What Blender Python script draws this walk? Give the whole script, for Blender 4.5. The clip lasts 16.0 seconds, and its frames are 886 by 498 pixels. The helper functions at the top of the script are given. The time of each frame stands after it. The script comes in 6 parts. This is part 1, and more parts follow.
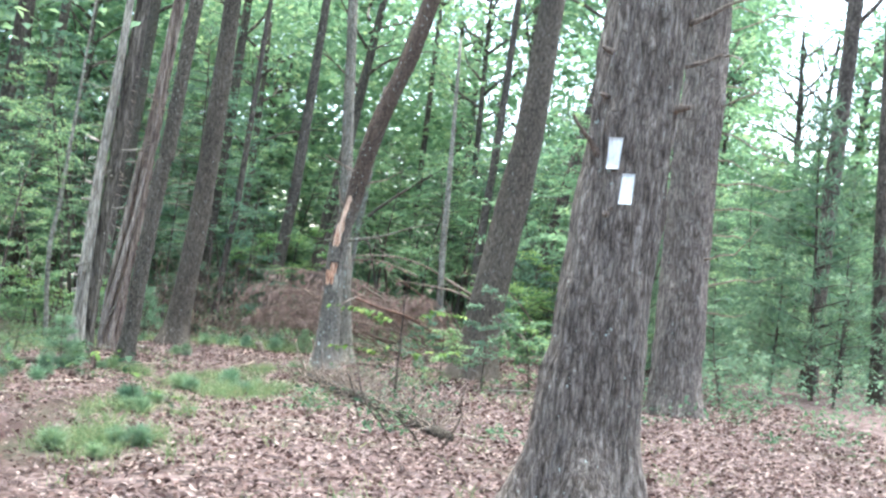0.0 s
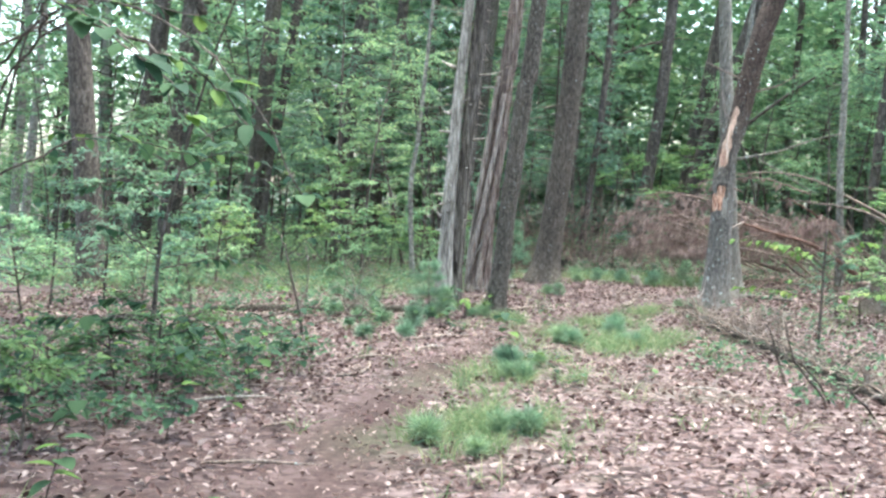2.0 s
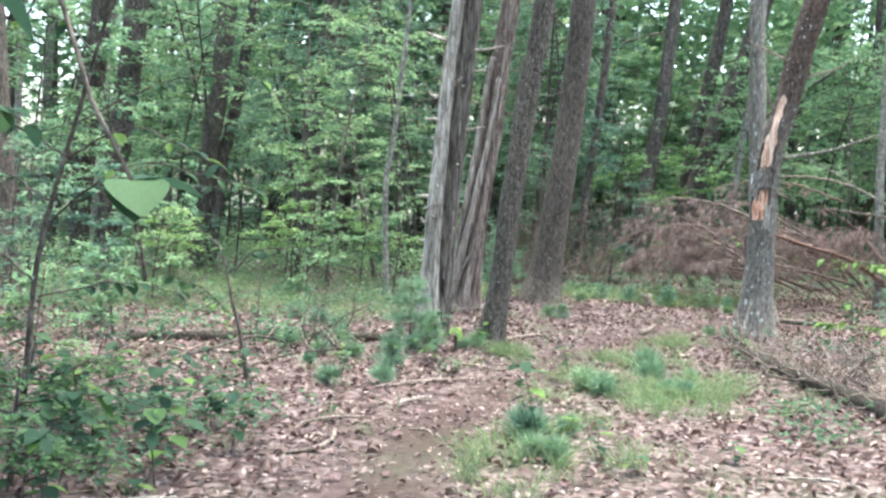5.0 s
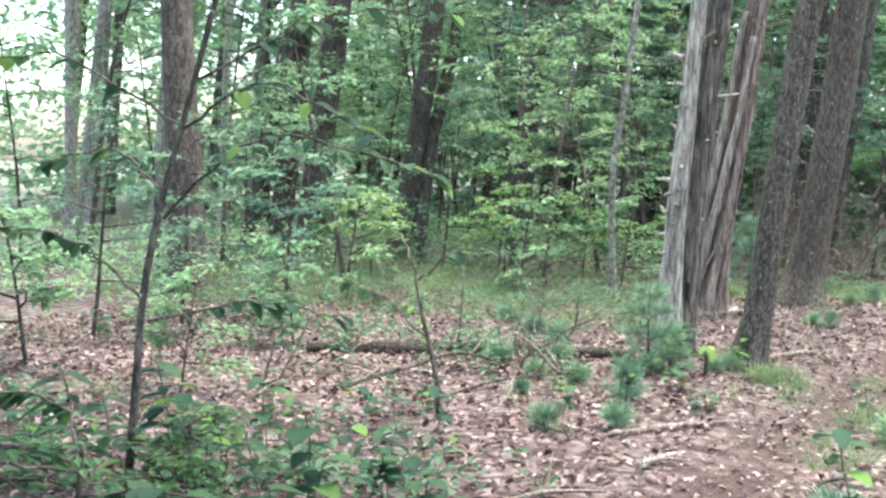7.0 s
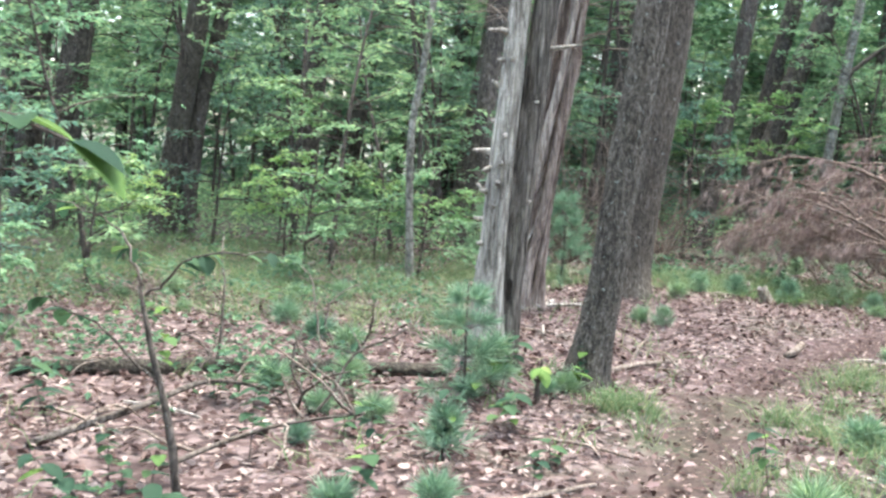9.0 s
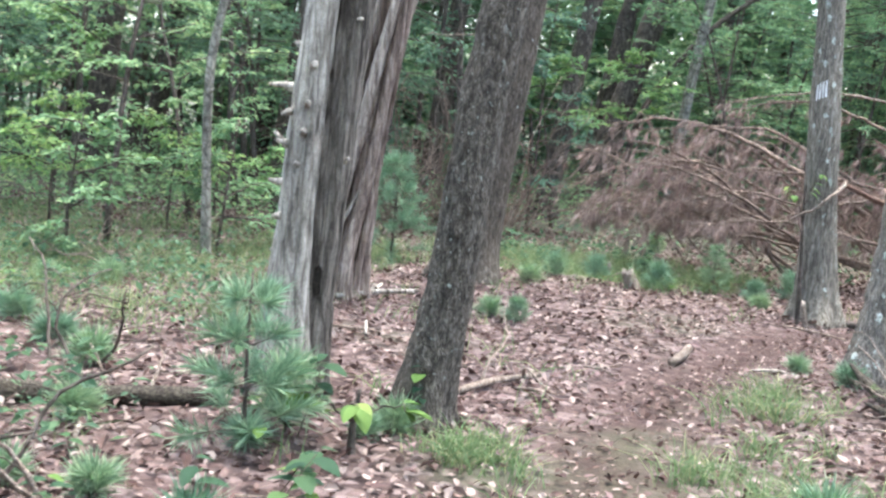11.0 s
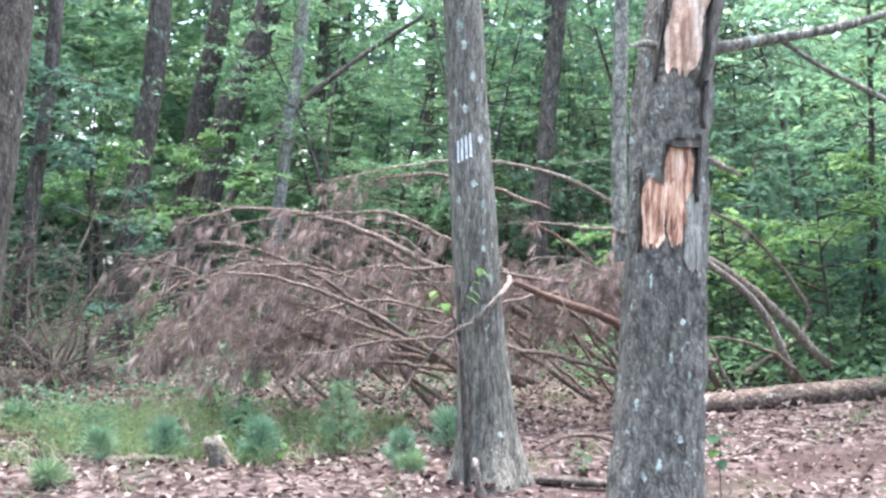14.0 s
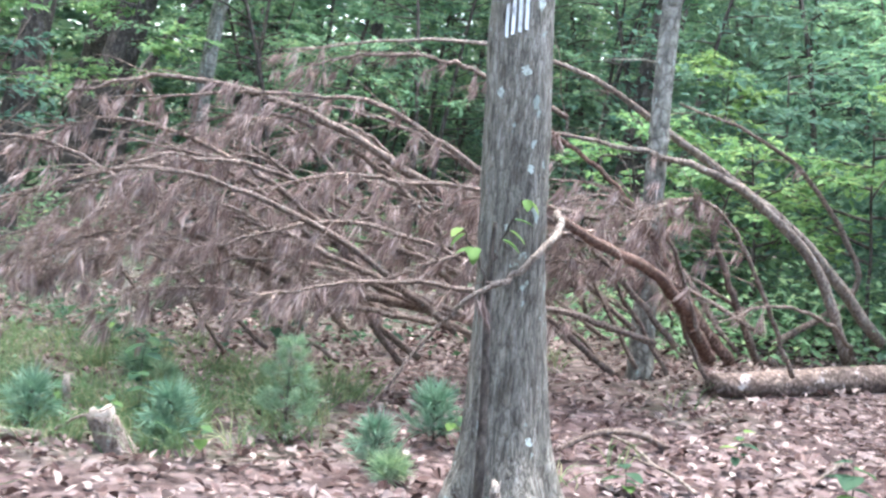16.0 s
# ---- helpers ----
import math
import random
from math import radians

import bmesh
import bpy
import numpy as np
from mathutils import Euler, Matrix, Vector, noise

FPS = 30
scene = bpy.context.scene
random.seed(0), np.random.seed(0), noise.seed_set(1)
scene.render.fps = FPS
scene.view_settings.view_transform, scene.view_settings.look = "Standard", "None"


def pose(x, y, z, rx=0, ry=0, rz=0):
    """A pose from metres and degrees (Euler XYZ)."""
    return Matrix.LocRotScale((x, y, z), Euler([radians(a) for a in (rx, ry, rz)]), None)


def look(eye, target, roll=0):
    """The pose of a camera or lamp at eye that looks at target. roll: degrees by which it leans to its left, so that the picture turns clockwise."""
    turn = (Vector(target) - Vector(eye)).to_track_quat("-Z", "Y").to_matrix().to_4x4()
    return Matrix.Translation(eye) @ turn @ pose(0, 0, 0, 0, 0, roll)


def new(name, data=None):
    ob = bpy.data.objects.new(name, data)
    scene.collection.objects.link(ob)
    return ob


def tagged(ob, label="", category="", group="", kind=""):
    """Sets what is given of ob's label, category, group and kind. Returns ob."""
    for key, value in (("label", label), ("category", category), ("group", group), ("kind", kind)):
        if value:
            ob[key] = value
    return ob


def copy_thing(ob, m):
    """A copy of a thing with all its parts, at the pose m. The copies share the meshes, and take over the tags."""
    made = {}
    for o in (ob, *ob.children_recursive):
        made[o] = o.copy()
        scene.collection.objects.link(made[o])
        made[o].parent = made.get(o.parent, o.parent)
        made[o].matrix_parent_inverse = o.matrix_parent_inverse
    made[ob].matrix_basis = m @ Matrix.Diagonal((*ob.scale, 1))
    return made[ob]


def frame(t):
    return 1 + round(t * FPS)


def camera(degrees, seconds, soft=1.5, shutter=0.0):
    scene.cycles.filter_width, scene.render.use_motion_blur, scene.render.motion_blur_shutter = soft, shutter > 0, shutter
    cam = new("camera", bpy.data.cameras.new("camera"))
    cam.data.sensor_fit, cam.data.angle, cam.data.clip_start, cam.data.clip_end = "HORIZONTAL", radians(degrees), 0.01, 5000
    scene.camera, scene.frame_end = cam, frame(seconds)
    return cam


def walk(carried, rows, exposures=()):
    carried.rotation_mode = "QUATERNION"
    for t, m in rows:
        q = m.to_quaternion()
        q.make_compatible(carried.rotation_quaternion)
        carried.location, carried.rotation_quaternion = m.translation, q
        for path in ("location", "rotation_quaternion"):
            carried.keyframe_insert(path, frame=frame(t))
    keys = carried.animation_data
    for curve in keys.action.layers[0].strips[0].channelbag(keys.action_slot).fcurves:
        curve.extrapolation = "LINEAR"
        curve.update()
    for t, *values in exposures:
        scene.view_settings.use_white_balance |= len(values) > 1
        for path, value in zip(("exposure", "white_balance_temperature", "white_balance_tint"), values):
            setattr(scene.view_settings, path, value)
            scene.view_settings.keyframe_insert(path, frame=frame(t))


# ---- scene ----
cam = camera(40.5, 16.0, 2.5, 0.2)
METRES, EYE, TILT, LEAN, TURN = 19.5, 1.5, 0.0, 0.0, -2.4
ROWS = [
    (0.0, 0.0, 0.0, 0.0, -0.14, 2.0, -4.13),
    (0.5, -0.0036, 0.0239, 0.0033, 0.78, 0.52, -5.08),
    (1.0, -0.016, 0.0555, 0.0036, 8.04, -1.27, -4.76),
    (1.5, -0.0278, 0.0814, 0.0028, 11.88, -1.02, -4.16),
    (2.0, -0.0353, 0.1101, 0.008, 16.6, -2.69, -1.2),
    (2.5, -0.0496, 0.1335, 0.0062, 18.39, -2.16, -2.7),
    (3.0, -0.0621, 0.1578, 0.0061, 15.02, -2.54, -2.95),
    (5.5, -0.102, 0.2908, 0.0068, 15.31, -2.4, -1.06),
    (6.0, -0.1154, 0.32, 0.0079, 15.43, -3.79, 0.73),
    (6.5, -0.1238, 0.351, 0.0029, 19.05, -3.53, -0.67),
    (7.0, -0.1343, 0.3786, 0.0072, 25.49, -3.67, -1.72),
    (7.5, -0.1468, 0.4007, 0.0085, 24.53, -3.96, -1.31),
    (8.0, -0.1602, 0.4333, 0.0061, 19.56, -3.76, -1.77),
    (8.5, -0.1708, 0.4647, 0.0066, 18.32, -4.29, -4.52),
    (9.0, -0.1798, 0.4961, 0.0077, 15.3, -4.9, -2.96),
    (11.5, -0.2028, 0.6598, -0.0001, 5.0, -6.76, -4.51),
    (12.0, -0.201, 0.6981, 0.0006, 0.34, -7.64, -1.28),
    (12.5, -0.1906, 0.7324, 0.0025, -3.06, -6.23, 8.13),
    (13.0, -0.1903, 0.762, -0.0005, -3.88, -1.43, 4.48),
    (13.5, -0.1881, 0.7924, -0.0023, -8.09, -0.75, 1.55),
    (14.0, -0.1835, 0.8233, 0.0002, -11.41, -0.51, 0.05),
    (14.5, -0.1885, 0.856, 0.0016, -10.96, -0.47, -0.18),
    (15.0, -0.1902, 0.883, -0.0021, -11.99, -2.33, -1.65),
    (15.5, -0.185, 0.9161, 0.0009, -12.26, -4.39, -2.75),
    (16.0, -0.1827, 0.9523, 0.0013, -15.52, -5.18, -5.43),
]
walk(cam, [(t, pose(0, 0, EYE, TILT, LEAN, TURN) @ pose(METRES * x, METRES * y, METRES * z, 90 + pitch, roll, yaw)) for t, x, y, z, yaw, pitch, roll in ROWS], [(0.0, 3.12, 6300, 3), (9.0, 3.12, 6400, 5), (12.0, 3.15, 6200, 7), (13.0, 3.46, 6050, 7), (14.0, 3.42, 6000, 8), (16.0, 3.45, 5950, 9)])

# ---- world, sun and exposure ----
world = bpy.data.worlds.new("world")
scene.world = world
world.use_nodes = True
wn = world.node_tree.nodes
sky = wn.new("ShaderNodeTexSky")
sky.sky_type = "NISHITA"
sky.sun_disc = False
sky.sun_elevation = radians(78)
sky.sun_rotation = radians(30)
sky.air_density, sky.dust_density, sky.ozone_density = 1.0, 4.0, 1.0
wn["Background"].inputs["Strength"].default_value = 0.15
world.node_tree.links.new(sky.outputs[0], wn["Background"].inputs["Color"])
sun_data = bpy.data.lights.new("sun", "SUN")
sun_data.energy, sun_data.angle, sun_data.color = 1.3, radians(50), (1.0, 0.985, 0.97)
sun = new("sun", sun_data)
sun.matrix_world = look((0, 0, 40), (-40 * math.cos(radians(78)) * math.sin(radians(30)), -40 * math.cos(radians(78)) * math.cos(radians(30)), 40 - 40 * math.sin(radians(78))))
tagged(sun, kind="structure")


# ---- materials ----
def material(name, rough=0.85):
    m = bpy.data.materials.new(name)
    m.use_nodes = True
    nt = m.node_tree
    b = nt.nodes["Principled BSDF"]
    b.inputs["Roughness"].default_value = rough
    b.inputs["Specular IOR Level"].default_value = 0.25
    return m, nt, b


def node(nt, kind, **props):
    n = nt.nodes.new(kind)
    for k, v in props.items():
        if k in ("operation", "blend_type", "data_type", "feature", "noise_dimensions"):
            if k == "operation":
                n.operation = v
            elif k == "blend_type":
                n.blend_type = v
            elif k == "data_type":
                n.data_type = v
            elif k == "feature":
                n.feature = v
        else:
            n.inputs[k.replace("_", " ")].default_value = v
    return n


def ramp(nt, fac, stops):
    r = nt.nodes.new("ShaderNodeValToRGB")
    els = r.color_ramp.elements
    while len(els) < len(stops):
        els.new(0.5)
    for e, (p, c) in zip(els, stops):
        e.position, e.color = p, (*c, 1)
    nt.links.new(fac, r.inputs[0])
    return r.outputs[0]


def mapped(nt, scale, coord="Object"):
    tc = nt.nodes.new("ShaderNodeTexCoord")
    mp = nt.nodes.new("ShaderNodeMapping")
    mp.inputs["Scale"].default_value = scale
    nt.links.new(tc.outputs[coord], mp.inputs[0])
    return mp.outputs[0]


def noise_of(nt, vec, scale, detail=4.0, rough=0.6):
    n = node(nt, "ShaderNodeTexNoise", Scale=scale, Detail=detail, Roughness=rough)
    nt.links.new(vec, n.inputs["Vector"])
    return n.outputs["Fac"]


def mix(nt, fac, a, b, blend="MIX"):
    m = node(nt, "ShaderNodeMix", data_type="RGBA", blend_type=blend)
    for sock, val in ((m.inputs[0], fac), (m.inputs[6], a), (m.inputs[7], b)):
        if isinstance(val, (int, float)):
            sock.default_value = val
        elif isinstance(val, tuple):
            sock.default_value = (*val, 1)
        else:
            nt.links.new(val, sock)
    return m.outputs[2]


def bump(nt, b, height, strength, dist=0.02):
    n = node(nt, "ShaderNodeBump", Strength=strength, Distance=dist)
    nt.links.new(height, n.inputs["Height"])
    nt.links.new(n.outputs[0], b.inputs["Normal"])


def bark(name, dark, mid, light, lichen=0.0, lichen_col=(0.42, 0.47, 0.42), stretch=0.42, scale=46.0, spot=24.0, deep=0.7, upper=None):
    """Furrowed bark: cracks drawn out upright, plates of varied tone, lichen patches."""
    m, nt, b = material(name, 0.92)
    v = mapped(nt, (1, 1, stretch))
    fine = noise_of(nt, v, scale, 6, 0.7)
    broad = noise_of(nt, mapped(nt, (1, 1, 0.5)), 2.2, 3)
    plates = node(nt, "ShaderNodeTexVoronoi", Scale=scale * 1.15)
    plates.feature = "DISTANCE_TO_EDGE"
    crook = node(nt, "ShaderNodeTexNoise", Scale=scale * 0.6, Detail=3.0)
    nt.links.new(v, crook.inputs["Vector"])
    bent = node(nt, "ShaderNodeMix", data_type="RGBA", blend_type="LINEAR_LIGHT")
    bent.inputs[0].default_value = 0.045
    nt.links.new(v, bent.inputs[6])
    nt.links.new(crook.outputs["Color"], bent.inputs[7])
    nt.links.new(bent.outputs[2], plates.inputs["Vector"])
    col = ramp(nt, fine, [(0.34, dark), (0.48, mid), (0.66, light)])
    crack = ramp(nt, plates.outputs[0], [(0.0, (0.35, 0.33, 0.32)), (0.16, (1, 1, 1))])
    col = mix(nt, deep, col, crack, "MULTIPLY")
    grit = noise_of(nt, mapped(nt, (1, 1, 0.8)), scale * 3.5, 3, 0.7)
    col = mix(nt, 0.8, col, ramp(nt, grit, [(0.36, (0.73, 0.72, 0.71)), (0.62, (1.16, 1.15, 1.14))]), "MULTIPLY")
    tone = ramp(nt, broad, [(0.3, (0.70, 0.67, 0.63)), (0.7, (1.22, 1.17, 1.08))])
    col = mix(nt, 1.0, col, tone, "MULTIPLY")
    if upper:
        z = node(nt, "ShaderNodeSeparateXYZ")
        nt.links.new(mapped(nt, (1, 1, 0.2)), z.inputs[0])
        col = mix(nt, ramp(nt, z.outputs["Z"], [(0.36, (0, 0, 0)), (0.62, (1, 1, 1))]), col, mix(nt, 1.0, col, upper, "MULTIPLY"))
    if lichen:
        spots = noise_of(nt, mapped(nt, (1, 1, 0.75)), spot, 3, 0.6)
        mask = ramp(nt, spots, [(0.70 - 0.06 * lichen, (0, 0, 0)), (0.73 - 0.06 * lichen, (1, 1, 1))])
        grain = ramp(nt, fine, [(0.3, (0.6, 0.6, 0.6)), (0.7, (1.1, 1.1, 1.1))])
        col = mix(nt, mask, col, mix(nt, 1.0, lichen_col, grain, "MULTIPLY"))
    nt.links.new(col, b.inputs["Base Color"])
    h = node(nt, "ShaderNodeMath", operation="ADD")
    nt.links.new(fine, h.inputs[0])
    nt.links.new(plates.outputs[0], h.inputs[1])
    bump(nt, b, h.outputs[0], 0.9, 0.02)
    return m


def leaf_material(name, stops, through_light=0.4, rough=0.5, per_object=False, patch=0.0):
    m, nt, b = material(name, rough)
    b.inputs["Specular IOR Level"].default_value = 0.1
    if per_object:
        src = nt.nodes.new("ShaderNodeObjectInfo").outputs["Random"]
    else:
        src = nt.nodes.new("ShaderNodeNewGeometry").outputs["Random Per Island"]
    col = ramp(nt, src, stops)
    if not per_object:
        oi = nt.nodes.new("ShaderNodeObjectInfo")
        shift = ramp(nt, oi.outputs["Random"], [(0.0, (0.78, 0.86, 0.85)), (1.0, (1.15, 1.08, 0.95))])
        col = mix(nt, 1.0, col, shift, "MULTIPLY")
    veins = ramp(nt, noise_of(nt, mapped(nt, (1, 1, 1)), 40, 3), [(0.3, (0.8, 0.8, 0.8)), (0.7, (1.12, 1.12, 1.12))])
    col = mix(nt, 1.0, col, veins, "MULTIPLY")
    if patch:
        col = mix(nt, 1.0, col, ramp(nt, noise_of(nt, mapped(nt, (1, 1, 1)), patch, 3), [(0.34, (0.62, 0.57, 0.56)), (0.66, (1.3, 1.3, 1.28))]), "MULTIPLY")
    nt.links.new(col, b.inputs["Base Color"])
    if through_light:
        tr = nt.nodes.new("ShaderNodeBsdfTranslucent")
        nt.links.new(col, tr.inputs["Color"])
        ms = nt.nodes.new("ShaderNodeMixShader")
        ms.inputs[0].default_value = through_light
        nt.links.new(b.outputs[0], ms.inputs[1])
        nt.links.new(tr.outputs[0], ms.inputs[2])
        nt.links.new(ms.outputs[0], nt.nodes["Material Output"].inputs["Surface"])
    return m


BARK_PINE = bark("bark_pine", (0.06, 0.05, 0.046), (0.165, 0.142, 0.131), (0.35, 0.32, 0.305), 0.3, stretch=0.2, scale=33, deep=0.85)
BARK_OAK = bark("bark_oak", (0.043, 0.037, 0.031), (0.105, 0.091, 0.077), (0.205, 0.185, 0.165), 0.25, scale=36, stretch=0.35)
BARK_LICHEN = bark("bark_lichen", (0.08, 0.075, 0.068), (0.192, 0.18, 0.166), (0.33, 0.315, 0.29), 0.9, scale=36, deep=0.65, upper=(0.55, 0.44, 0.4))
BARK_FLECK = bark("bark_flecked", (0.03, 0.026, 0.022), (0.095, 0.085, 0.074), (0.215, 0.2, 0.18), 0.75, (0.3, 0.32, 0.28), scale=38, spot=34.0, stretch=0.42, deep=0.8)
BARK_GREY = bark("bark_grey", (0.09, 0.084, 0.073), (0.205, 0.196, 0.175), (0.36, 0.35, 0.32), 0.9, (0.36, 0.40, 0.355), spot=16.0, stretch=0.2, scale=34)
BARK_PALE = bark("bark_pale", (0.10, 0.10, 0.092), (0.23, 0.225, 0.205), (0.36, 0.36, 0.33), 0.7, stretch=0.6, scale=14)
BARK_DARK = bark("bark_dark", (0.04, 0.034, 0.03), (0.09, 0.077, 0.068), (0.17, 0.15, 0.138), 0.1, scale=16)
CEDAR = bark("bark_cedar", (0.06, 0.042, 0.036), (0.22, 0.175, 0.157), (0.42, 0.365, 0.335), 0, stretch=0.1, scale=20)
OLD_WOOD = bark("dead_wood_grey", (0.035, 0.03, 0.027), (0.13, 0.118, 0.107), (0.27, 0.25, 0.23), 0, stretch=0.1, scale=20, deep=0.9)
HOLLOW_SHADE = bark("rotted_hollow_shade", (0.012, 0.01, 0.009), (0.03, 0.025, 0.021), (0.06, 0.05, 0.043), 0)
CEDAR_PALE = bark("bare_cedar_wood", (0.1, 0.078, 0.068), (0.29, 0.25, 0.228), (0.47, 0.43, 0.4), 0, stretch=0.1, scale=20)
SNAG = bark("dead_wood_silver", (0.11, 0.1, 0.09), (0.34, 0.32, 0.295), (0.56, 0.54, 0.51), 0, stretch=0.15, scale=18)
DEAD = bark("dead_branch", (0.12, 0.092, 0.08), (0.26, 0.215, 0.19), (0.42, 0.375, 0.34), 0.3, stretch=0.5)
REDWOOD = bark("peeling_red_bark", (0.08, 0.045, 0.037), (0.18, 0.108, 0.088), (0.32, 0.225, 0.19), 0)
DEAD_LIMB = bark("dead_limb", (0.10, 0.07, 0.06), (0.215, 0.165, 0.145), (0.36, 0.305, 0.275), 0.15, stretch=0.6)
LOG_BARK = bark("log_bark", (0.05, 0.036, 0.031), (0.14, 0.105, 0.092), (0.27, 0.215, 0.19), 1.2, (0.42, 0.36, 0.33), stretch=1.0, scale=14, spot=9.0)
ROTTEN = bark("rotten_log", (0.02, 0.017, 0.014), (0.058, 0.05, 0.041), (0.15, 0.138, 0.118), 0.9, (0.075, 0.105, 0.04), stretch=1.0, spot=7.0)

LEAF = leaf_material("leaf_green", [(0.0, (0.12, 0.21, 0.123)), (0.4, (0.177, 0.291, 0.167)), (0.8, (0.24, 0.365, 0.211)), (1.0, (0.337, 0.445, 0.228))], 0.58)
LEAF_DARK = leaf_material("leaf_deep_green", [(0.0, (0.08, 0.149, 0.114)), (0.5, (0.128, 0.216, 0.158)), (1.0, (0.192, 0.297, 0.194))], 0.55)
LOW_LEAF = leaf_material("low_plant_leaf", [(0.0, (0.06, 0.112, 0.07)), (0.5, (0.1, 0.168, 0.1)), (1.0, (0.15, 0.235, 0.125))], 0.45)
SHOOT_LEAF = leaf_material("shoot_leaf", [(0.0, (0.065, 0.13, 0.065)), (0.5, (0.1, 0.18, 0.085)), (1.0, (0.16, 0.25, 0.11))], 0.5)
LEAF_YELLOW = leaf_material("leaf_yellow_green", [(0.0, (0.16, 0.28, 0.12)), (0.6, (0.225, 0.36, 0.15)), (1.0, (0.33, 0.44, 0.18))], 0.5)
NEEDLE = leaf_material("pine_needles", [(0.0, (0.095, 0.158, 0.11)), (0.5, (0.14, 0.22, 0.145)), (1.0, (0.21, 0.295, 0.19))], 0.45)
SOFT_NEEDLE = leaf_material("seedling_needles", [(0.0, (0.2, 0.32, 0.225)), (0.5, (0.29, 0.42, 0.3)), (1.0, (0.41, 0.53, 0.37))], 0.55)
DEAD_NEEDLE = leaf_material("dead_needles", [(0.0, (0.24, 0.162, 0.15)), (0.5, (0.41, 0.3, 0.282)), (1.0, (0.58, 0.46, 0.44))], 0.35, 0.9, patch=5.0)
GRASS = leaf_material("grass_blades", [(0.0, (0.10, 0.17, 0.085)), (0.6, (0.155, 0.225, 0.115)), (1.0, (0.29, 0.3, 0.185))], 0.45)
LITTER_STOPS = [(0.0, (0.038, 0.022, 0.02)), (0.3, (0.09, 0.054, 0.05)), (0.55, (0.17, 0.113, 0.107)), (0.78, (0.265, 0.2, 0.19)), (1.0, (0.36, 0.285, 0.27))]
LITTER = leaf_material("fallen_leaf", LITTER_STOPS, 0.12, 0.75)
LITTER_SINGLE = leaf_material("fallen_leaf_single", [(0.0, (0.045, 0.027, 0.025)), (0.4, (0.11, 0.07, 0.065)), (0.8, (0.18, 0.125, 0.12)), (1.0, (0.25, 0.19, 0.18))], 0.12, 0.75, per_object=True)
FERN_LEAF = leaf_material("plant_leaf", [(0.0, (0.026, 0.058, 0.036)), (0.5, (0.042, 0.086, 0.045)), (0.86, (0.06, 0.112, 0.05)), (0.93, (0.11, 0.19, 0.05)), (1.0, (0.13, 0.21, 0.055))], 0.4, 0.65, per_object=True)

WHITE, _nt, _b = material("blaze_paint", 0.6)
_g = ramp(_nt, noise_of(_nt, mapped(_nt, (1, 1, 0.4)), 60, 4), [(0.3, (0.62, 0.63, 0.63)), (0.55, (0.82, 0.83, 0.83))])
_nt.links.new(_g, _b.inputs["Base Color"])
bump(_nt, _b, noise_of(_nt, mapped(_nt, (1, 1, 0.3)), 70, 4), 0.5, 0.01)

OLD_PAINT, _nt, _b = material("worn_blaze_paint", 0.8)
_g = ramp(_nt, noise_of(_nt, mapped(_nt, (1, 1, 0.4)), 45, 4), [(0.34, (0.33, 0.32, 0.3)), (0.46, (0.66, 0.67, 0.66)), (0.7, (0.8, 0.81, 0.8))])
_nt.links.new(_g, _b.inputs["Base Color"])

RAW, _nt, _b = material("raw_split_wood", 0.75)
_v = mapped(_nt, (1, 1, 0.08))
_g = ramp(_nt, noise_of(_nt, _v, 45, 5, 0.7), [(0.38, (0.09, 0.04, 0.03)), (0.45, (0.36, 0.17, 0.11)), (0.53, (0.66, 0.39, 0.26)), (0.66, (0.80, 0.62, 0.48))])
_nt.links.new(_g, _b.inputs["Base Color"])
bump(_nt, _b, noise_of(_nt, _v, 60, 5), 0.8, 0.015)
PALE_RAW = bark("pale_torn_wood", (0.30, 0.15, 0.11), (0.66, 0.46, 0.36), (0.80, 0.66, 0.57), 0, stretch=0.08, scale=24, deep=0.4)
GREYWOOD = bark("weathered_scar_wood", (0.2, 0.19, 0.165), (0.40, 0.385, 0.35), (0.52, 0.5, 0.46), 0, stretch=0.06)

MOSS, _nt, _b = material("moss_cushion", 0.95)
_g = ramp(_nt, noise_of(_nt, mapped(_nt, (1, 1, 1)), 90, 4), [(0.35, (0.025, 0.04, 0.013)), (0.62, (0.085, 0.115, 0.042))])
_nt.links.new(_g, _b.inputs["Base Color"])
bump(_nt, _b, noise_of(_nt, mapped(_nt, (1, 1, 1)), 140, 4), 1.0, 0.015)
LICHEN, _nt, _b = material("lichen_crust", 0.95)
_g = ramp(_nt, noise_of(_nt, mapped(_nt, (1, 1, 1)), 70, 4), [(0.35, (0.26, 0.285, 0.25)), (0.62, (0.56, 0.60, 0.54))])
_nt.links.new(_g, _b.inputs["Base Color"])
bump(_nt, _b, noise_of(_nt, mapped(_nt, (1, 1, 1)), 120, 4), 0.8, 0.008)
CUT, _nt, _b = material("cut_wood_end", 0.8)
_g = ramp(_nt, noise_of(_nt, mapped(_nt, (1, 1, 1)), 30, 4), [(0.3, (0.16, 0.13, 0.105)), (0.7, (0.3, 0.26, 0.22))])
_nt.links.new(_g, _b.inputs["Base Color"])


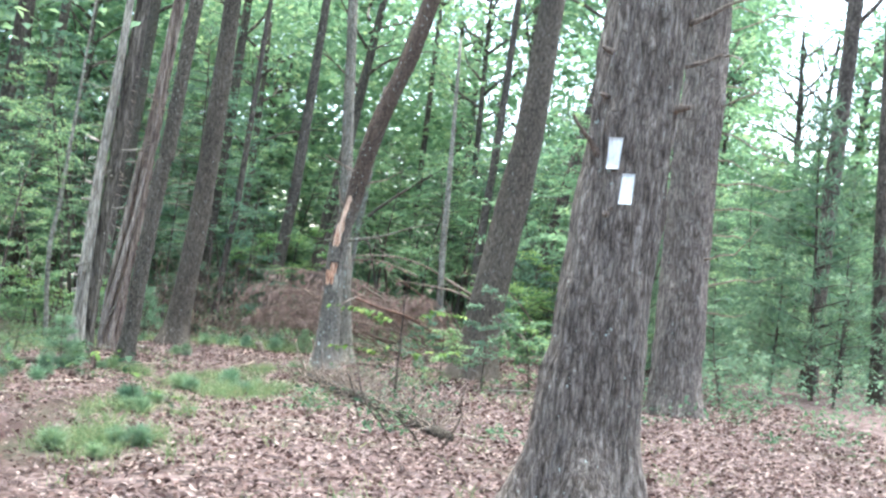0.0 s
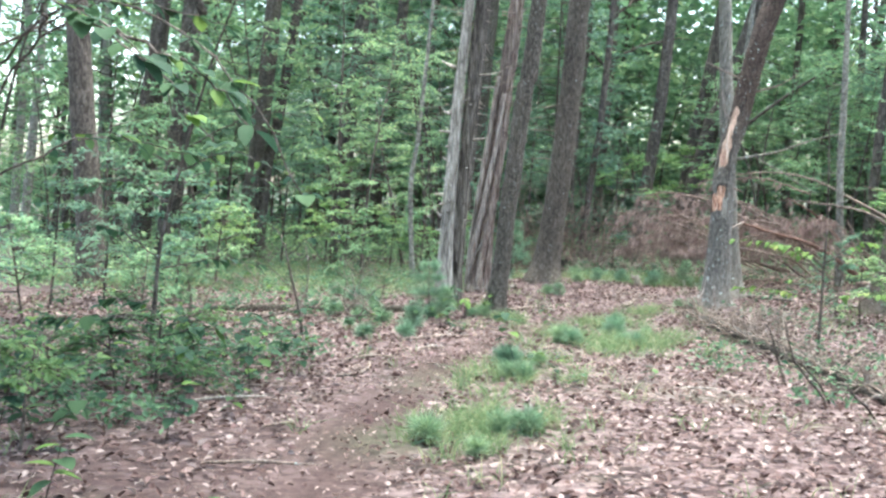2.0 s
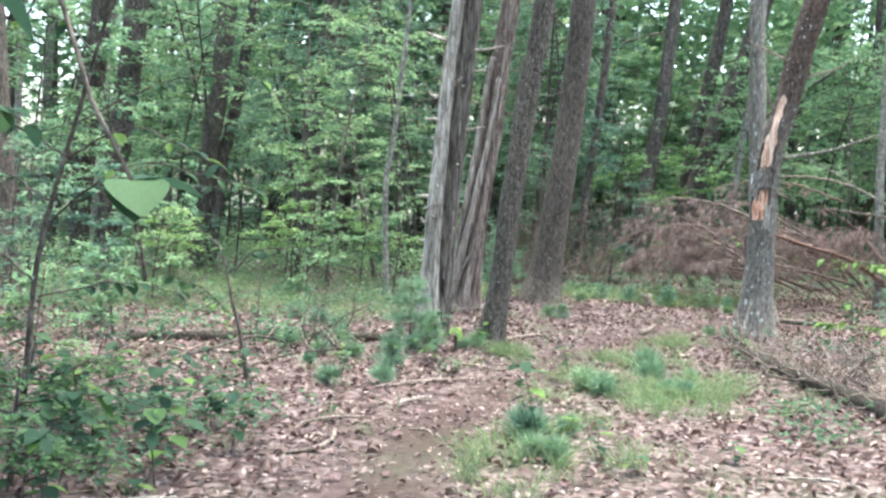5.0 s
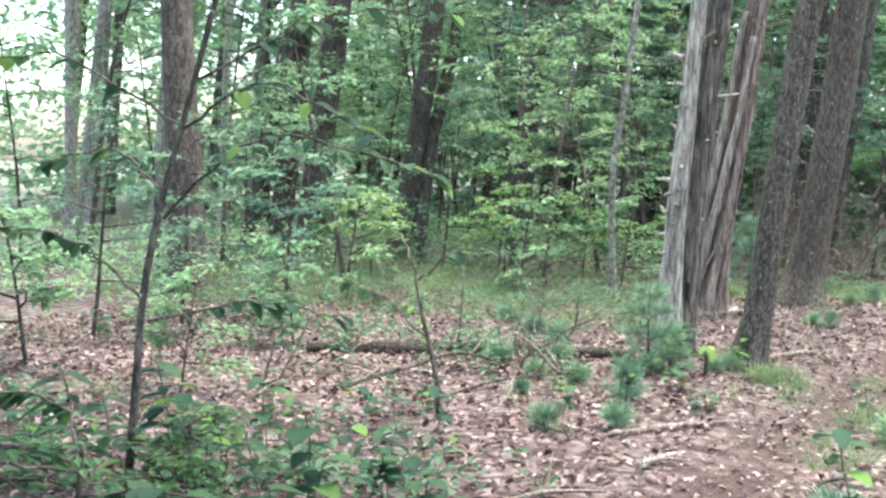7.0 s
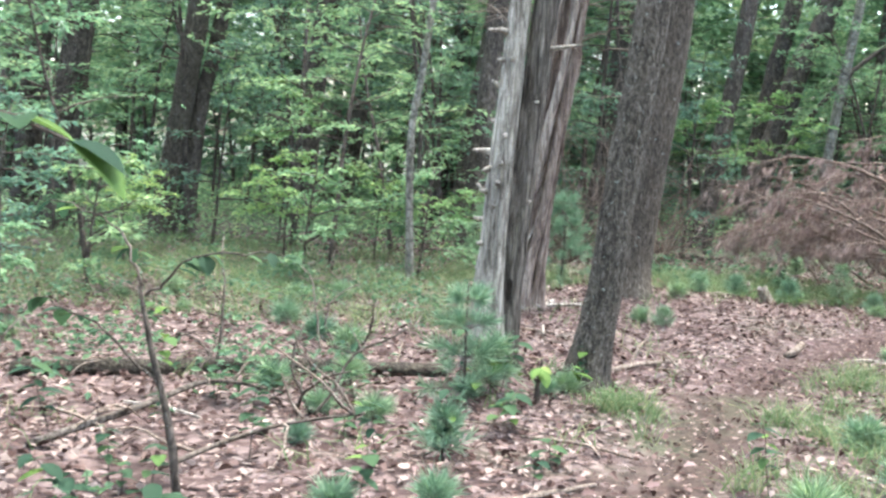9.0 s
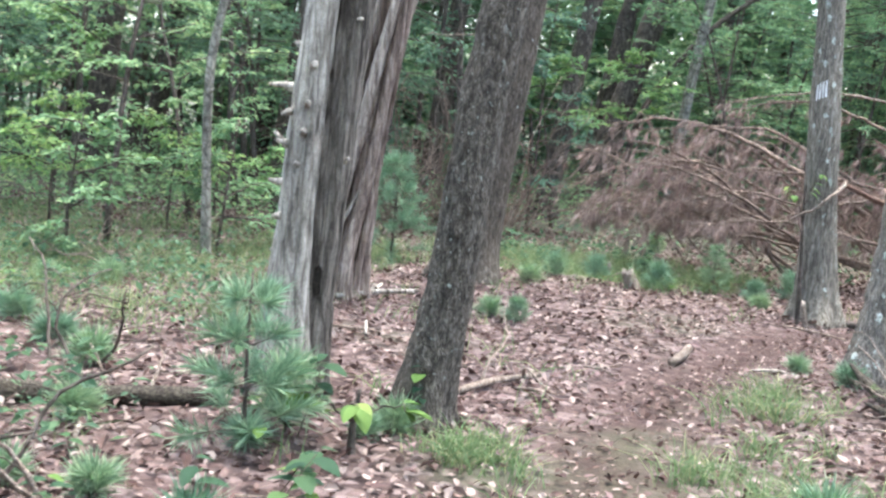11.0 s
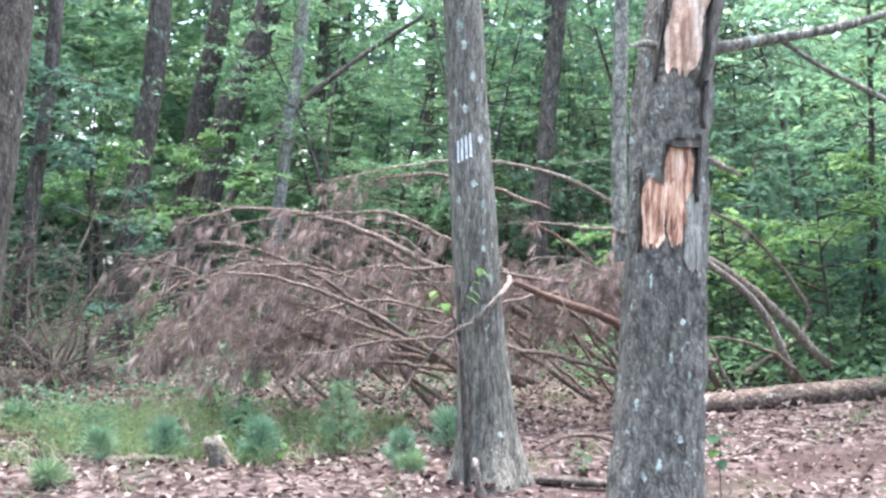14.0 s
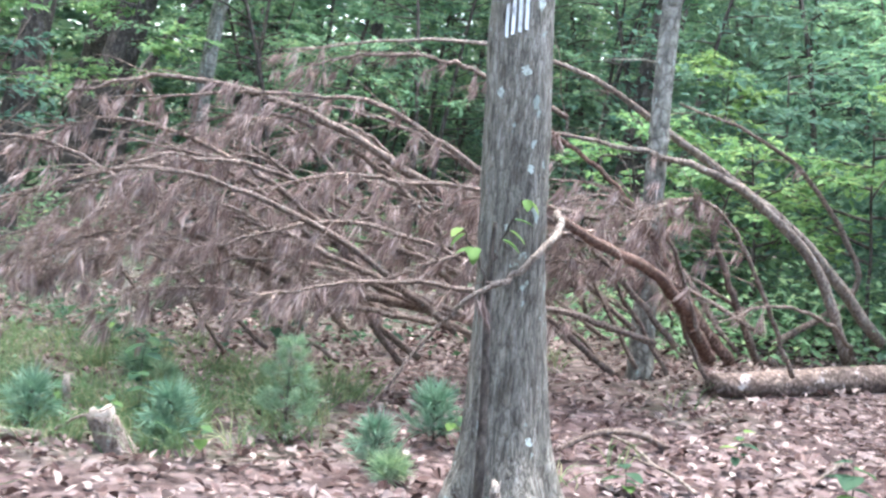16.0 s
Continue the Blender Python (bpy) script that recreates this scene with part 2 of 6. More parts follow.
def ground_material():
    m, nt, b = material("forest_floor", 0.95)
    tc = nt.nodes.new("ShaderNodeTexCoord").outputs["Object"]
    vor = node(nt, "ShaderNodeTexVoronoi", Scale=13.0)
    warp = node(nt, "ShaderNodeTexNoise", Scale=9.0, Detail=3.0)
    nt.links.new(tc, warp.inputs["Vector"])
    add = nt.nodes.new("ShaderNodeMix")
    add.data_type, add.blend_type = "RGBA", "LINEAR_LIGHT"
    add.inputs[0].default_value = 0.06
    nt.links.new(tc, add.inputs[6])
    nt.links.new(warp.outputs["Color"], add.inputs[7])
    nt.links.new(add.outputs[2], vor.inputs["Vector"])
    sep = nt.nodes.new("ShaderNodeSeparateColor")
    nt.links.new(vor.outputs["Color"], sep.inputs[0])
    leaves = ramp(nt, sep.outputs[0], [(0.0, (0.043, 0.026, 0.023)), (0.35, (0.094, 0.06, 0.056)), (0.7, (0.159, 0.114, 0.107)), (1.0, (0.231, 0.176, 0.169))])
    edge = ramp(nt, vor.outputs["Distance"], [(0.0, (1, 1, 1)), (0.75, (0.5, 0.48, 0.46))])
    leaves = mix(nt, 0.8, leaves, edge, "MULTIPLY")
    dirt = ramp(nt, noise_of(nt, tc, 22, 6, 0.7), [(0.3, (0.02, 0.012, 0.01)), (0.5, (0.047, 0.027, 0.023)), (0.75, (0.085, 0.054, 0.049))])
    # dirt shows on the trodden path and where shade is painted left of it
    at = nt.nodes.new("ShaderNodeAttribute")
    at.attribute_name = "worn_and_shade"
    col = mix(nt, at.outputs["Fac"], leaves, dirt)
    moss_n = noise_of(nt, tc, 0.55, 4)
    moss = ramp(nt, moss_n, [(0.55, (0, 0, 0)), (0.72, (0.35, 0.35, 0.35))])
    green = ramp(nt, noise_of(nt, tc, 18, 5), [(0.3, (0.035, 0.06, 0.03)), (0.7, (0.09, 0.125, 0.06))])
    col = mix(nt, moss, col, green)
    gr = nt.nodes.new("ShaderNodeAttribute")
    gr.attribute_name = "grassy"
    col = mix(nt, gr.outputs["Fac"], col, green)
    nt.links.new(col, b.inputs["Base Color"])
    bump(nt, b, noise_of(nt, tc, 30, 6, 0.7), 0.8, 0.03)
    return m


FLOOR = ground_material()

# ---- mesh helpers ----
rng = np.random.default_rng(7)


class Buf:
    """Gathers points and faces for one mesh."""

    def __init__(self):
        self.v, self.f, self.n = [], [], 0

    def add(self, v, *faces):
        v = np.asarray(v, float).reshape(-1, 3)
        self.v.append(v)
        for f in faces:
            self.f.append(np.asarray(f, int) + self.n)
        self.n += len(v)
        return self

    def mesh(self, name, mat, smooth=True):
        me = bpy.data.meshes.new(name)
        v = np.concatenate(self.v)
        sizes = np.concatenate([np.full(len(f), f.shape[1]) for f in self.f])
        loops = np.concatenate([f.ravel() for f in self.f])
        me.vertices.add(len(v))
        me.vertices.foreach_set("co", v.ravel())
        me.loops.add(len(loops))
        me.loops.foreach_set("vertex_index", loops)
        me.polygons.add(len(sizes))
        me.polygons.foreach_set("loop_start", np.concatenate([[0], np.cumsum(sizes)[:-1]]))
        me.polygons.foreach_set("use_smooth", np.full(len(sizes), smooth))
        me.update(calc_edges=True)
        me.validate()
        me.materials.append(mat)
        return me


def part(name, shape, mat, parent, label="", smooth=True):
    me = shape.mesh(name, mat, smooth) if isinstance(shape, Buf) else shape
    ob = new(name, me)
    ob.parent = parent
    if label:
        tagged(ob, label)
    return ob


def thing(name, at, label, category, group="", kind=""):
    e = new(name)
    e.location = at
    e.empty_display_size = 0.2
    return tagged(e, label, category, group, kind)


def unit(a):
    return a / np.maximum(np.linalg.norm(a, axis=-1, keepdims=True), 1e-9)


def smooth_line(pts, n):
    """n points along a line bent softly through pts (Catmull-Rom)."""
    p = np.asarray(pts, float)
    p = np.vstack([2 * p[0] - p[1], p, 2 * p[-1] - p[-2]])
    u = np.linspace(0, len(p) - 3 - 1e-6, n)
    i = u.astype(int)
    t = (u - i)[:, None]
    a, b, c, d = p[i], p[i + 1], p[i + 2], p[i + 3]
    return 0.5 * (2 * b + (c - a) * t + (2 * a - 5 * b + 4 * c - d) * t**2 + (3 * b - a - 3 * c + d) * t**3)


def tube(buf, pts, radii, segs=6, rough=0.0):
    """A tapered round branch along pts, closed at both ends."""
    p = np.asarray(pts, float)
    n = len(p)
    r = np.interp(np.linspace(0, 1, n), np.linspace(0, 1, len(radii)), radii)
    t = unit(np.gradient(p, axis=0))
    ref = np.array([0.31, 0.17, 0.93]) if abs(t[0][2]) < 0.8 else np.array([0.93, 0.31, 0.17])
    a = unit(np.cross(t, ref))
    b = np.cross(t, a)
    th = np.linspace(0, 2 * np.pi, segs, endpoint=False)
    rr = r[:, None] * (1 + rough * rng.uniform(-1, 1, (n, segs)))
    v = p[:, None] + rr[..., None] * (np.cos(th)[None, :, None] * a[:, None] + np.sin(th)[None, :, None] * b[:, None])
    i, j = np.meshgrid(np.arange(n - 1), np.arange(segs), indexing="ij")
    k = (j + 1) % segs
    quads = np.stack([i * segs + j, i * segs + k, (i + 1) * segs + k, (i + 1) * segs + j], -1).reshape(-1, 4)
    buf.add(v.reshape(-1, 3), quads, [list(range(segs))[::-1]], [[(n - 1) * segs + q for q in range(segs)]])
    return buf


def leaves4(buf, base, way, up, length, width):
    """Folded pointed leaves, one island each."""
    s = unit(np.cross(way, up))
    up = np.cross(s, way)
    L, W = length[:, None], width[:, None]
    v = np.stack([base, base + way * L * 0.45 + s * W / 2 + up * W * 0.12, base + way * L - up * L * 0.12, base + way * L * 0.45 - s * W / 2 + up * W * 0.12], 1)
    q = np.arange(len(base))[:, None] * 4
    return buf.add(v.reshape(-1, 3), q + [0, 2, 1], q + [0, 3, 2])


def leaves6(buf, base, way, up, length, width, curl=0.15):
    """Broader leaves of two bent halves along the midrib."""
    s = unit(np.cross(way, up))
    up = np.cross(s, way)
    L, W = length[:, None], width[:, None]
    c = curl * rng.uniform(-0.6, 1.6, (len(base), 1))
    v = np.stack([base, base + way * L * 0.3 + s * W * 0.46 + up * W * c, base + way * L * 0.68 + s * W * 0.42 + up * W * c * 1.3, base + way * L + up * L * c * 0.5,
                  base + way * L * 0.68 - s * W * 0.42 + up * W * c * 1.1, base + way * L * 0.3 - s * W * 0.46 + up * W * c], 1)
    q = np.arange(len(base))[:, None] * 6
    return buf.add(v.reshape(-1, 3), q + [0, 3, 2, 1], q + [0, 5, 4, 3])


def lattice(nz, nt, seed):
    return np.random.default_rng(seed).random((nz, nt))


def sample(grid, u, v):
    """Smooth noise from a lattice; u wraps round the trunk, v runs up it."""
    nz, nt = grid.shape
    i, j = np.floor(v).astype(int), np.floor(u).astype(int)
    a, b = v - i, u - j
    a, b = a * a * (3 - 2 * a), b * b * (3 - 2 * b)
    g = lambda p, q: grid[p % nz, q % nt]
    return (g(i, j) * (1 - a) + g(i + 1, j) * a) * (1 - b) + (g(i, j + 1) * (1 - a) + g(i + 1, j + 1) * a) * b


class Trunk:
    """A leaning tapered stem with a flared foot, ribs and bark relief. axis: (z, dx, dy); radii: (z, r)."""

    def __init__(self, axis, radii, seed, relief=0.012, flare=0.45, lobes=5, flute=0.0, furrows=22, foot=0.28, grain=1.0):
        self.axis, self.radii = np.array(axis, float), np.array(radii, float)
        self.seed, self.relief, self.flare, self.lobes, self.flute, self.furrows, self.foot, self.grain = seed, relief, flare, lobes, flute, furrows, foot, grain
        self.g1, self.g2, self.g3 = lattice(97, furrows, seed), lattice(89, furrows * 2, seed + 1), lattice(31, 5, seed + 2)
        self.top = self.axis[-1, 0]
        line = smooth_line(self.axis, 160)
        self.zl, self.xl, self.yl = line[:, 0], line[:, 1], line[:, 2]

    def middle(self, z):
        return np.stack([np.interp(z, self.zl, self.xl), np.interp(z, self.zl, self.yl), z], -1)

    def radius(self, z):
        return np.interp(z, self.radii[:, 0], self.radii[:, 1])

    def point(self, th, z, out=0.0):
        r = self.radius(z)
        u = th / (2 * np.pi)
        ph = self.seed * 1.7
        fl = self.flare * np.exp(-np.maximum(z, 0) / self.foot) * (1 + 0.5 * np.cos(self.lobes * th + ph) + 0.3 * np.cos(3 * th + 2 * ph))
        twist = 0.5 * np.sin(z * 1.3) + 0.25 * z
        rib = self.flute * (np.abs(np.cos(2.5 * th + ph + twist)) ** 0.6 * 1.3 + 0.5 * np.abs(np.cos(5.5 * th - ph + 0.7 * twist)) ** 0.7 - 1.25)
        n1 = np.abs(sample(self.g1, u * self.furrows, z * 5.0 * self.grain) - 0.5) * 2
        n2 = sample(self.g2, u * self.furrows * 2, z * 16.0 * self.grain)
        n3 = sample(self.g3, u * 5, z * 1.6) - 0.5
        d = r * (1 + fl + rib + 0.10 * n3) + self.relief * (n1 * 1.2 + n2 * 0.8 - 1.0) + out
        c = self.middle(z)
        return c + np.stack([np.cos(th) * d, np.sin(th) * d, 0 * z], -1)

    def buf(self, segs=40, low=5.0, step=0.07, high=0.5):
        z = np.concatenate([np.arange(-0.25, min(low, self.top), step), np.arange(low, self.top, high) if self.top > low else [], [self.top]])
        th = np.linspace(0, 2 * np.pi, segs, endpoint=False)
        Z, T = np.meshgrid(z, th, indexing="ij")
        v = self.point(T, Z)
        n = len(z)
        i, j = np.meshgrid(np.arange(n - 1), np.arange(segs), indexing="ij")
        k = (j + 1) % segs
        q = np.stack([i * segs + j, i * segs + k, (i + 1) * segs + k, (i + 1) * segs + j], -1).reshape(-1, 4)
        return Buf().add(v.reshape(-1, 3), q, [[(n - 1) * segs + s for s in range(segs)]])

    def patch(self, th0, th1, z0, z1, out, nt=14, nz=24, ragged=0.0, seed=0, sink=0.03):
        """A thin slab that follows the bark, with a straight or ragged outline and its own edge."""
        Z, S = np.meshgrid(np.linspace(z0, z1, nz), np.linspace(0, 1, nt), indexing="ij")
        g = np.random.default_rng(seed)
        f = np.linspace(0, 1, nz)
        wave = lambda: np.interp(f, np.linspace(0, 1, 7), g.uniform(0, 1, 7)) + g.uniform(-0.12, 0.12, nz)
        ends = np.clip(1 - np.minimum(f, 1 - f) / 0.16, 0, 1) ** 1.5
        lo, hi = (ragged * (wave() + ends))[:, None], (ragged * (wave() + ends))[:, None]
        T = th0 + (th1 - th0) * (lo + S * np.maximum(1 - lo - hi, 0.05))
        if ragged:
            Z = Z + (Z - (z0 + z1) / 2) * (g.uniform(-0.5, 0.15, nt) * ragged * 2)[None, :]
        top, bot = self.point(T, Z, out), self.point(T, Z, -sink)
        b = Buf()
        i, j = np.meshgrid(np.arange(nz - 1), np.arange(nt - 1), indexing="ij")
        q = np.stack([i * nt + j, i * nt + j + 1, (i + 1) * nt + j + 1, (i + 1) * nt + j], -1).reshape(-1, 4)
        ring = [k for k in range(nt)] + [k * nt + nt - 1 for k in range(1, nz)] + [(nz - 1) * nt + k for k in range(nt - 2, -1, -1)] + [k * nt for k in range(nz - 2, 0, -1)]
        m = nt * nz
        side = [[a, ring[(w + 1) % len(ring)], ring[(w + 1) % len(ring)] + m, a + m] for w, a in enumerate(ring)]
        return b.add(np.concatenate([top.reshape(-1, 3), bot.reshape(-1, 3)]), q, side)


def wander(start, way, length, n, bend=0.15, droop=0.0, seed=None):
    """A crooked line from start, going way."""
    g = rng if seed is None else np.random.default_rng(seed)
    pts, p, d = [np.array(start, float)], np.array(start, float), unit(np.array(way, float))
    for _ in range(n - 1):
        d = unit(d + g.normal(0, bend, 3) + np.array([0, 0, -droop]))
        p = p + d * length / (n - 1)
        pts.append(p.copy())
    return np.array(pts)


# ---- ground ----
PATH = np.array([(-10, -0.6), (0, -0.9), (4, -1.7), (7, -2.4), (8.5, -2.85), (10.4, -3.2), (12, -3.35), (15, -3.3), (17, -3.12), (18.8, -2.8), (20, -2.4), (21.5, -1.7), (22.4, -0.9), (23.0, 0.3), (23.4, 1.6), (24, 4), (30, 14)], float)
GRASSY = [(-3.6, 17.6, 0.4), (-3.3, 16.9, 0.35), (-2.6, 12.6, 1.0), (-2.1, 15.6, 1.2), (-2.5, 9.9, 0.8), (-1.9, 15.0, 0.9), (-2.2, 10.2, 0.6), (-2.3, 17.5, 0.7), (-2.0, 19.4, 0.5), (-2.6, 25.8, 1.2), (-1.5, 25.2, 0.9), (-3.4, 26.2, 1.1), (-2.3, 24.6, 0.9), (-3.1, 24.9, 1.0), (-7.5, 22.5, 1.6), (-9.5, 23.5, 1.8), (-5.5, 25, 1.5)]


def path_gap(x, y):
    """Distance from the middle of the trodden path."""
    px = np.interp(y, PATH[:, 0], PATH[:, 1])
    slope = np.interp(y, PATH[:, 0], np.gradient(PATH[:, 1], PATH[:, 0]))
    return np.abs(x - px) / np.sqrt(1 + slope**2)


G1, G2 = lattice(64, 64, 3), lattice(64, 64, 4)


def height(x, y):
    x, y = np.asarray(x, float), np.asarray(y, float)
    near = np.exp(-(np.hypot(x + 3, y - 16) / 60) ** 2)
    h = (sample(G1, x * 0.35 + 20, y * 0.35 + 20) - 0.5) * 0.09 + (sample(G2, x * 1.3 + 9, y * 1.3 + 9) - 0.5) * 0.035
    h = h * near - 0.035 * np.exp(-(path_gap(x, y) / 0.45) ** 2)
    h = h + 0.14 * np.exp(-((x + 4.0) ** 2 + (y - 23.2) ** 2) / 1.2)
    return h


def make_ground():
    gx = np.concatenate([-np.geomspace(900, 15, 22), np.arange(-14, 9, 0.13), np.geomspace(9.5, 900, 24)])
    gy = np.concatenate([-np.geomspace(900, 6, 22), np.arange(-5, 34, 0.13), np.geomspace(34.5, 900, 22)])
    X, Y = np.meshgrid(gx, gy, indexing="xy")
    nx, ny = len(gx), len(gy)
    v = np.stack([X, Y, height(X, Y)], -1).reshape(-1, 3)
    i, j = np.meshgrid(np.arange(ny - 1), np.arange(nx - 1), indexing="ij")
    q = np.stack([i * nx + j, i * nx + j + 1, (i + 1) * nx + j + 1, (i + 1) * nx + j], -1).reshape(-1, 4)
    me = Buf().add(v, q).mesh("ground", FLOOR)
    worn_and_shade = me.attributes.new("worn_and_shade", "FLOAT", "POINT")
    edge = path_gap(X, Y) + (sample(G2, X * 2.0 + 5, Y * 2.0 + 5) - 0.5) * 0.35
    # left of the path: overhead shade put into the colour as dark soil
    bare = np.clip(0.9 * np.exp(-(((X + 3.7) / 1.3) ** 2 + ((Y - 8.2) / 2.6) ** 2)) - 0.6 * sample(G2, X * 2.6, Y * 2.6), 0, 1)
    worn_and_shade.data.foreach_set("value", np.maximum(np.clip(1.2 - edge / 0.42, 0, 1), bare).ravel())
    gr = me.attributes.new("grassy", "FLOAT", "POINT")
    val = np.zeros_like(X)
    for cx, cy, r in GRASSY:
        val = np.maximum(val, (0.45 if cy > 24 else 0.7) * np.exp(-(((X - cx) ** 2 + (Y - cy) ** 2) / (0.6 * r * r))))
    val = np.maximum(val, np.clip((np.hypot(X + 3, Y - 16) - 45) / 15, 0, 1))
    val = np.maximum(val, 0.7 * np.clip((Y - 25) / 6, 0, 1))
    gr.data.foreach_set("value", (val * (0.2 + 0.7 * sample(G1, X * 1.7 + 3, Y * 1.7 + 3))).clip(0, 1).ravel())
    return tagged(new("ground", me), "forest floor of brown leaves, bare path and moss", "ground", kind="structure")


ground = make_ground()


def on_ground(x, y, lift=0.0):
    return (x, y, float(height(x, y)) + lift)

# ---- trees ----
def crown_buf(seed, radius=3.2, tall=6.0, count=1000, size=0.2):
    """Leaves gathered in uneven clumps along rising limbs."""
    g = np.random.default_rng(seed)
    b = Buf()
    clumps = 46
    a = g.uniform(0, 2 * np.pi, clumps)
    hgt = g.uniform(0, 1, clumps) ** 0.9
    rad = radius * (0.25 + 0.75 * np.sqrt(g.random(clumps))) * (1 - 0.55 * hgt)
    cen = np.stack([np.cos(a) * rad, np.sin(a) * rad, hgt * tall], -1)
    which = g.integers(0, clumps, count)
    p = cen[which] + g.normal(0, 1, (count, 3)) * np.array([0.75, 0.75, 0.28])
    way = unit(np.stack([g.normal(0, 1, count), g.normal(0, 1, count), g.normal(-0.25, 0.35, count)], -1))
    up = unit(np.stack([g.normal(0, 0.5, count), g.normal(0, 0.5, count), np.ones(count)], -1))
    L = size * g.uniform(0.6, 1.3, count)
    return leaves4(b, p, way, up, L, L * g.uniform(0.5, 0.8, count))


def limb_buf(seed, radius=2.6, tall=5.0):
    g = np.random.default_rng(seed)
    b = Buf()
    for k in range(9):
        a = k * 2.4 + g.uniform(-0.4, 0.4)
        z0 = k / 9 * tall * 0.8 - 0.5
        pts = wander((0, 0, z0), (math.cos(a), math.sin(a), 0.75), radius * g.uniform(0.7, 1.2), 7, 0.14, 0, seed * 31 + k)
        tube(b, pts, [0.06, 0.035, 0.012], 5)
        for w in range(3):
            q = wander(pts[2 + w], (math.cos(a + g.uniform(-1, 1)), math.sin(a + g.uniform(-1, 1)), 0.3), 1.0, 5, 0.2, 0, seed * 57 + k * 5 + w)
            tube(b, q[::2], [0.02, 0.006], 3)
    return b


CROWNS = [crown_buf(s).mesh("crown", LEAF if s % 3 else LEAF_DARK, False) for s in range(11, 16)]
BOUGHS = [limb_buf(s).mesh("bough", BARK_DARK) for s in (21, 22, 23)]


def add_crown(tree, at, k, scale=1.0):
    for me, name in ((BOUGHS[k % 3], "bough"), (CROWNS[k % 5], "crown")):
        ob = part(name, me, None, tree)
        ob.location, ob.rotation_euler, ob.scale = at, (0, 0, k * 1.3), (scale,) * 3


def stub(buf, trunk, th, z, length, r, way=None, bend=0.12, n=6, seed=0):
    """A dead branch that leaves the trunk at angle th and height z."""
    p = trunk.point(np.array(th), np.array(float(z)), -0.03)
    d = np.array([math.cos(th), math.sin(th), 0.12]) if way is None else np.array(way, float)
    return tube(buf, wander(p, d, length, n, bend, 0, seed + 900), [r, r * 0.7, r * 0.3], 7, 0.12)


def tree(name, label, x, y, axis, radii, mat, seed, segs=32, step=0.09, crown=1.0, height_top=13.0, group="", **shape):
    """A forest tree: foot at (x, y); axis rows (z, world x) of the stem as it leans."""
    base = on_ground(x, y)
    ax = [(-0.3, axis[0][1] - x, 0)] + [(z, wx - x, 0) for z, wx in axis]
    zl, wl = axis[-1]
    zp, wp = axis[-2]
    lean = (wl - wp) / (zl - zp)
    if zl < height_top:
        ax.append((height_top, wl - x + lean * 0.75 * (height_top - zl), 0))
        radii = list(radii) + [(height_top, radii[-1][1] * 0.45)]
    t = thing(name, base, label, "tree", group)
    tr = Trunk(ax, radii, seed, **shape)
    part("trunk", tr.buf(segs, 5.5, step), mat, t)
    if crown:
        m = tr.middle(np.array(tr.top - 4.0))
        add_crown(t, tuple(m), seed, float(crown))
    elif group == "trees of the wood":
        bough = part("bough", BOUGHS[seed % 3], None, t)
        bough.location = tuple(tr.middle(np.array(tr.top - 4.0)))
    return t, tr


# the large double-blazed pine beside the path
blazed_pine, tr = tree("pine_tree", "large grey-barked pine with two white paint blazes", 1.14, 7.0, [(0, 1.14), (0.42, 1.17), (0.95, 1.22), (1.62, 1.27), (2.29, 1.325), (3.1, 1.405), (5.0, 1.57)], [(0, 0.31), (0.5, 0.305), (0.95, 0.292), (1.62, 0.268), (2.3, 0.258), (3.1, 0.25), (6, 0.22)], BARK_PINE, 1, 110, 0.03, relief=0.03, flare=1.15, foot=0.3, furrows=30, grain=0.4, height_top=15)
part("blaze", tr.patch(-2.17, -1.88, 2.26, 2.44, 0.014, 6, 8), WHITE, blazed_pine, "white painted trail blaze")
part("blaze", tr.patch(-1.77, -1.51, 2.06, 2.235, 0.014, 6, 8), WHITE, blazed_pine, "white painted trail blaze")
for k, (th, z, ln, r, way) in enumerate([(-0.75, 2.62, 0.16, 0.035, (0.7, -0.5, 0.25)), (-2.6, 2.95, 0.12, 0.025, None), (-2.5, 2.68, 0.12, 0.022, None), (-2.5, 2.32, 0.34, 0.02, (-0.5, -0.4, 0.8)), (-2.0, 2.0, 0.06, 0.03, None), (-0.3, 2.9, 0.3, 0.018, None), (-1.9, 2.03, 0.05, 0.02, None), (-0.4, 3.15, 0.4, 0.02, (0.9, -0.2, 0.4))]):
    part("branch_stub", stub(Buf(), tr, th, z, ln, r, way, seed=k), DEAD, blazed_pine)

second_pine, tr = tree("pine_tree", "tall straight pine with grey bark and dead twigs", 4.1, 16.8, [(0, 4.1), (2.27, 4.14), (4.28, 4.22), (5.9, 4.29)], [(0, 0.36), (2.3, 0.33), (4.3, 0.31), (6, 0.28)], BARK_PINE, 2, 72, 0.05, relief=0.028, grain=0.4, flare=0.25, height_top=16)
for k in range(14):
    z = 1.5 + k * 0.36
    part("dead_branch", stub(Buf(), tr, -0.35 + 0.5 * math.sin(k * 2.3), z, 0.6 + 0.5 * (k % 3), 0.016, None, 0.2, 8, k + 40), DEAD, second_pine)

tree("oak_tree", "forked dark oak trunk leaning beside the brush", 1.5, 20.5, [(0, 1.5), (1.54, 1.72), (3.7, 2.1), (5.2, 2.3)], [(0, 0.40), (0.8, 0.33), (1.54, 0.30), (3.7, 0.27), (5.2, 0.24)], BARK_OAK, 3, 36, 0.08, crown=0.5, flare=0.3)

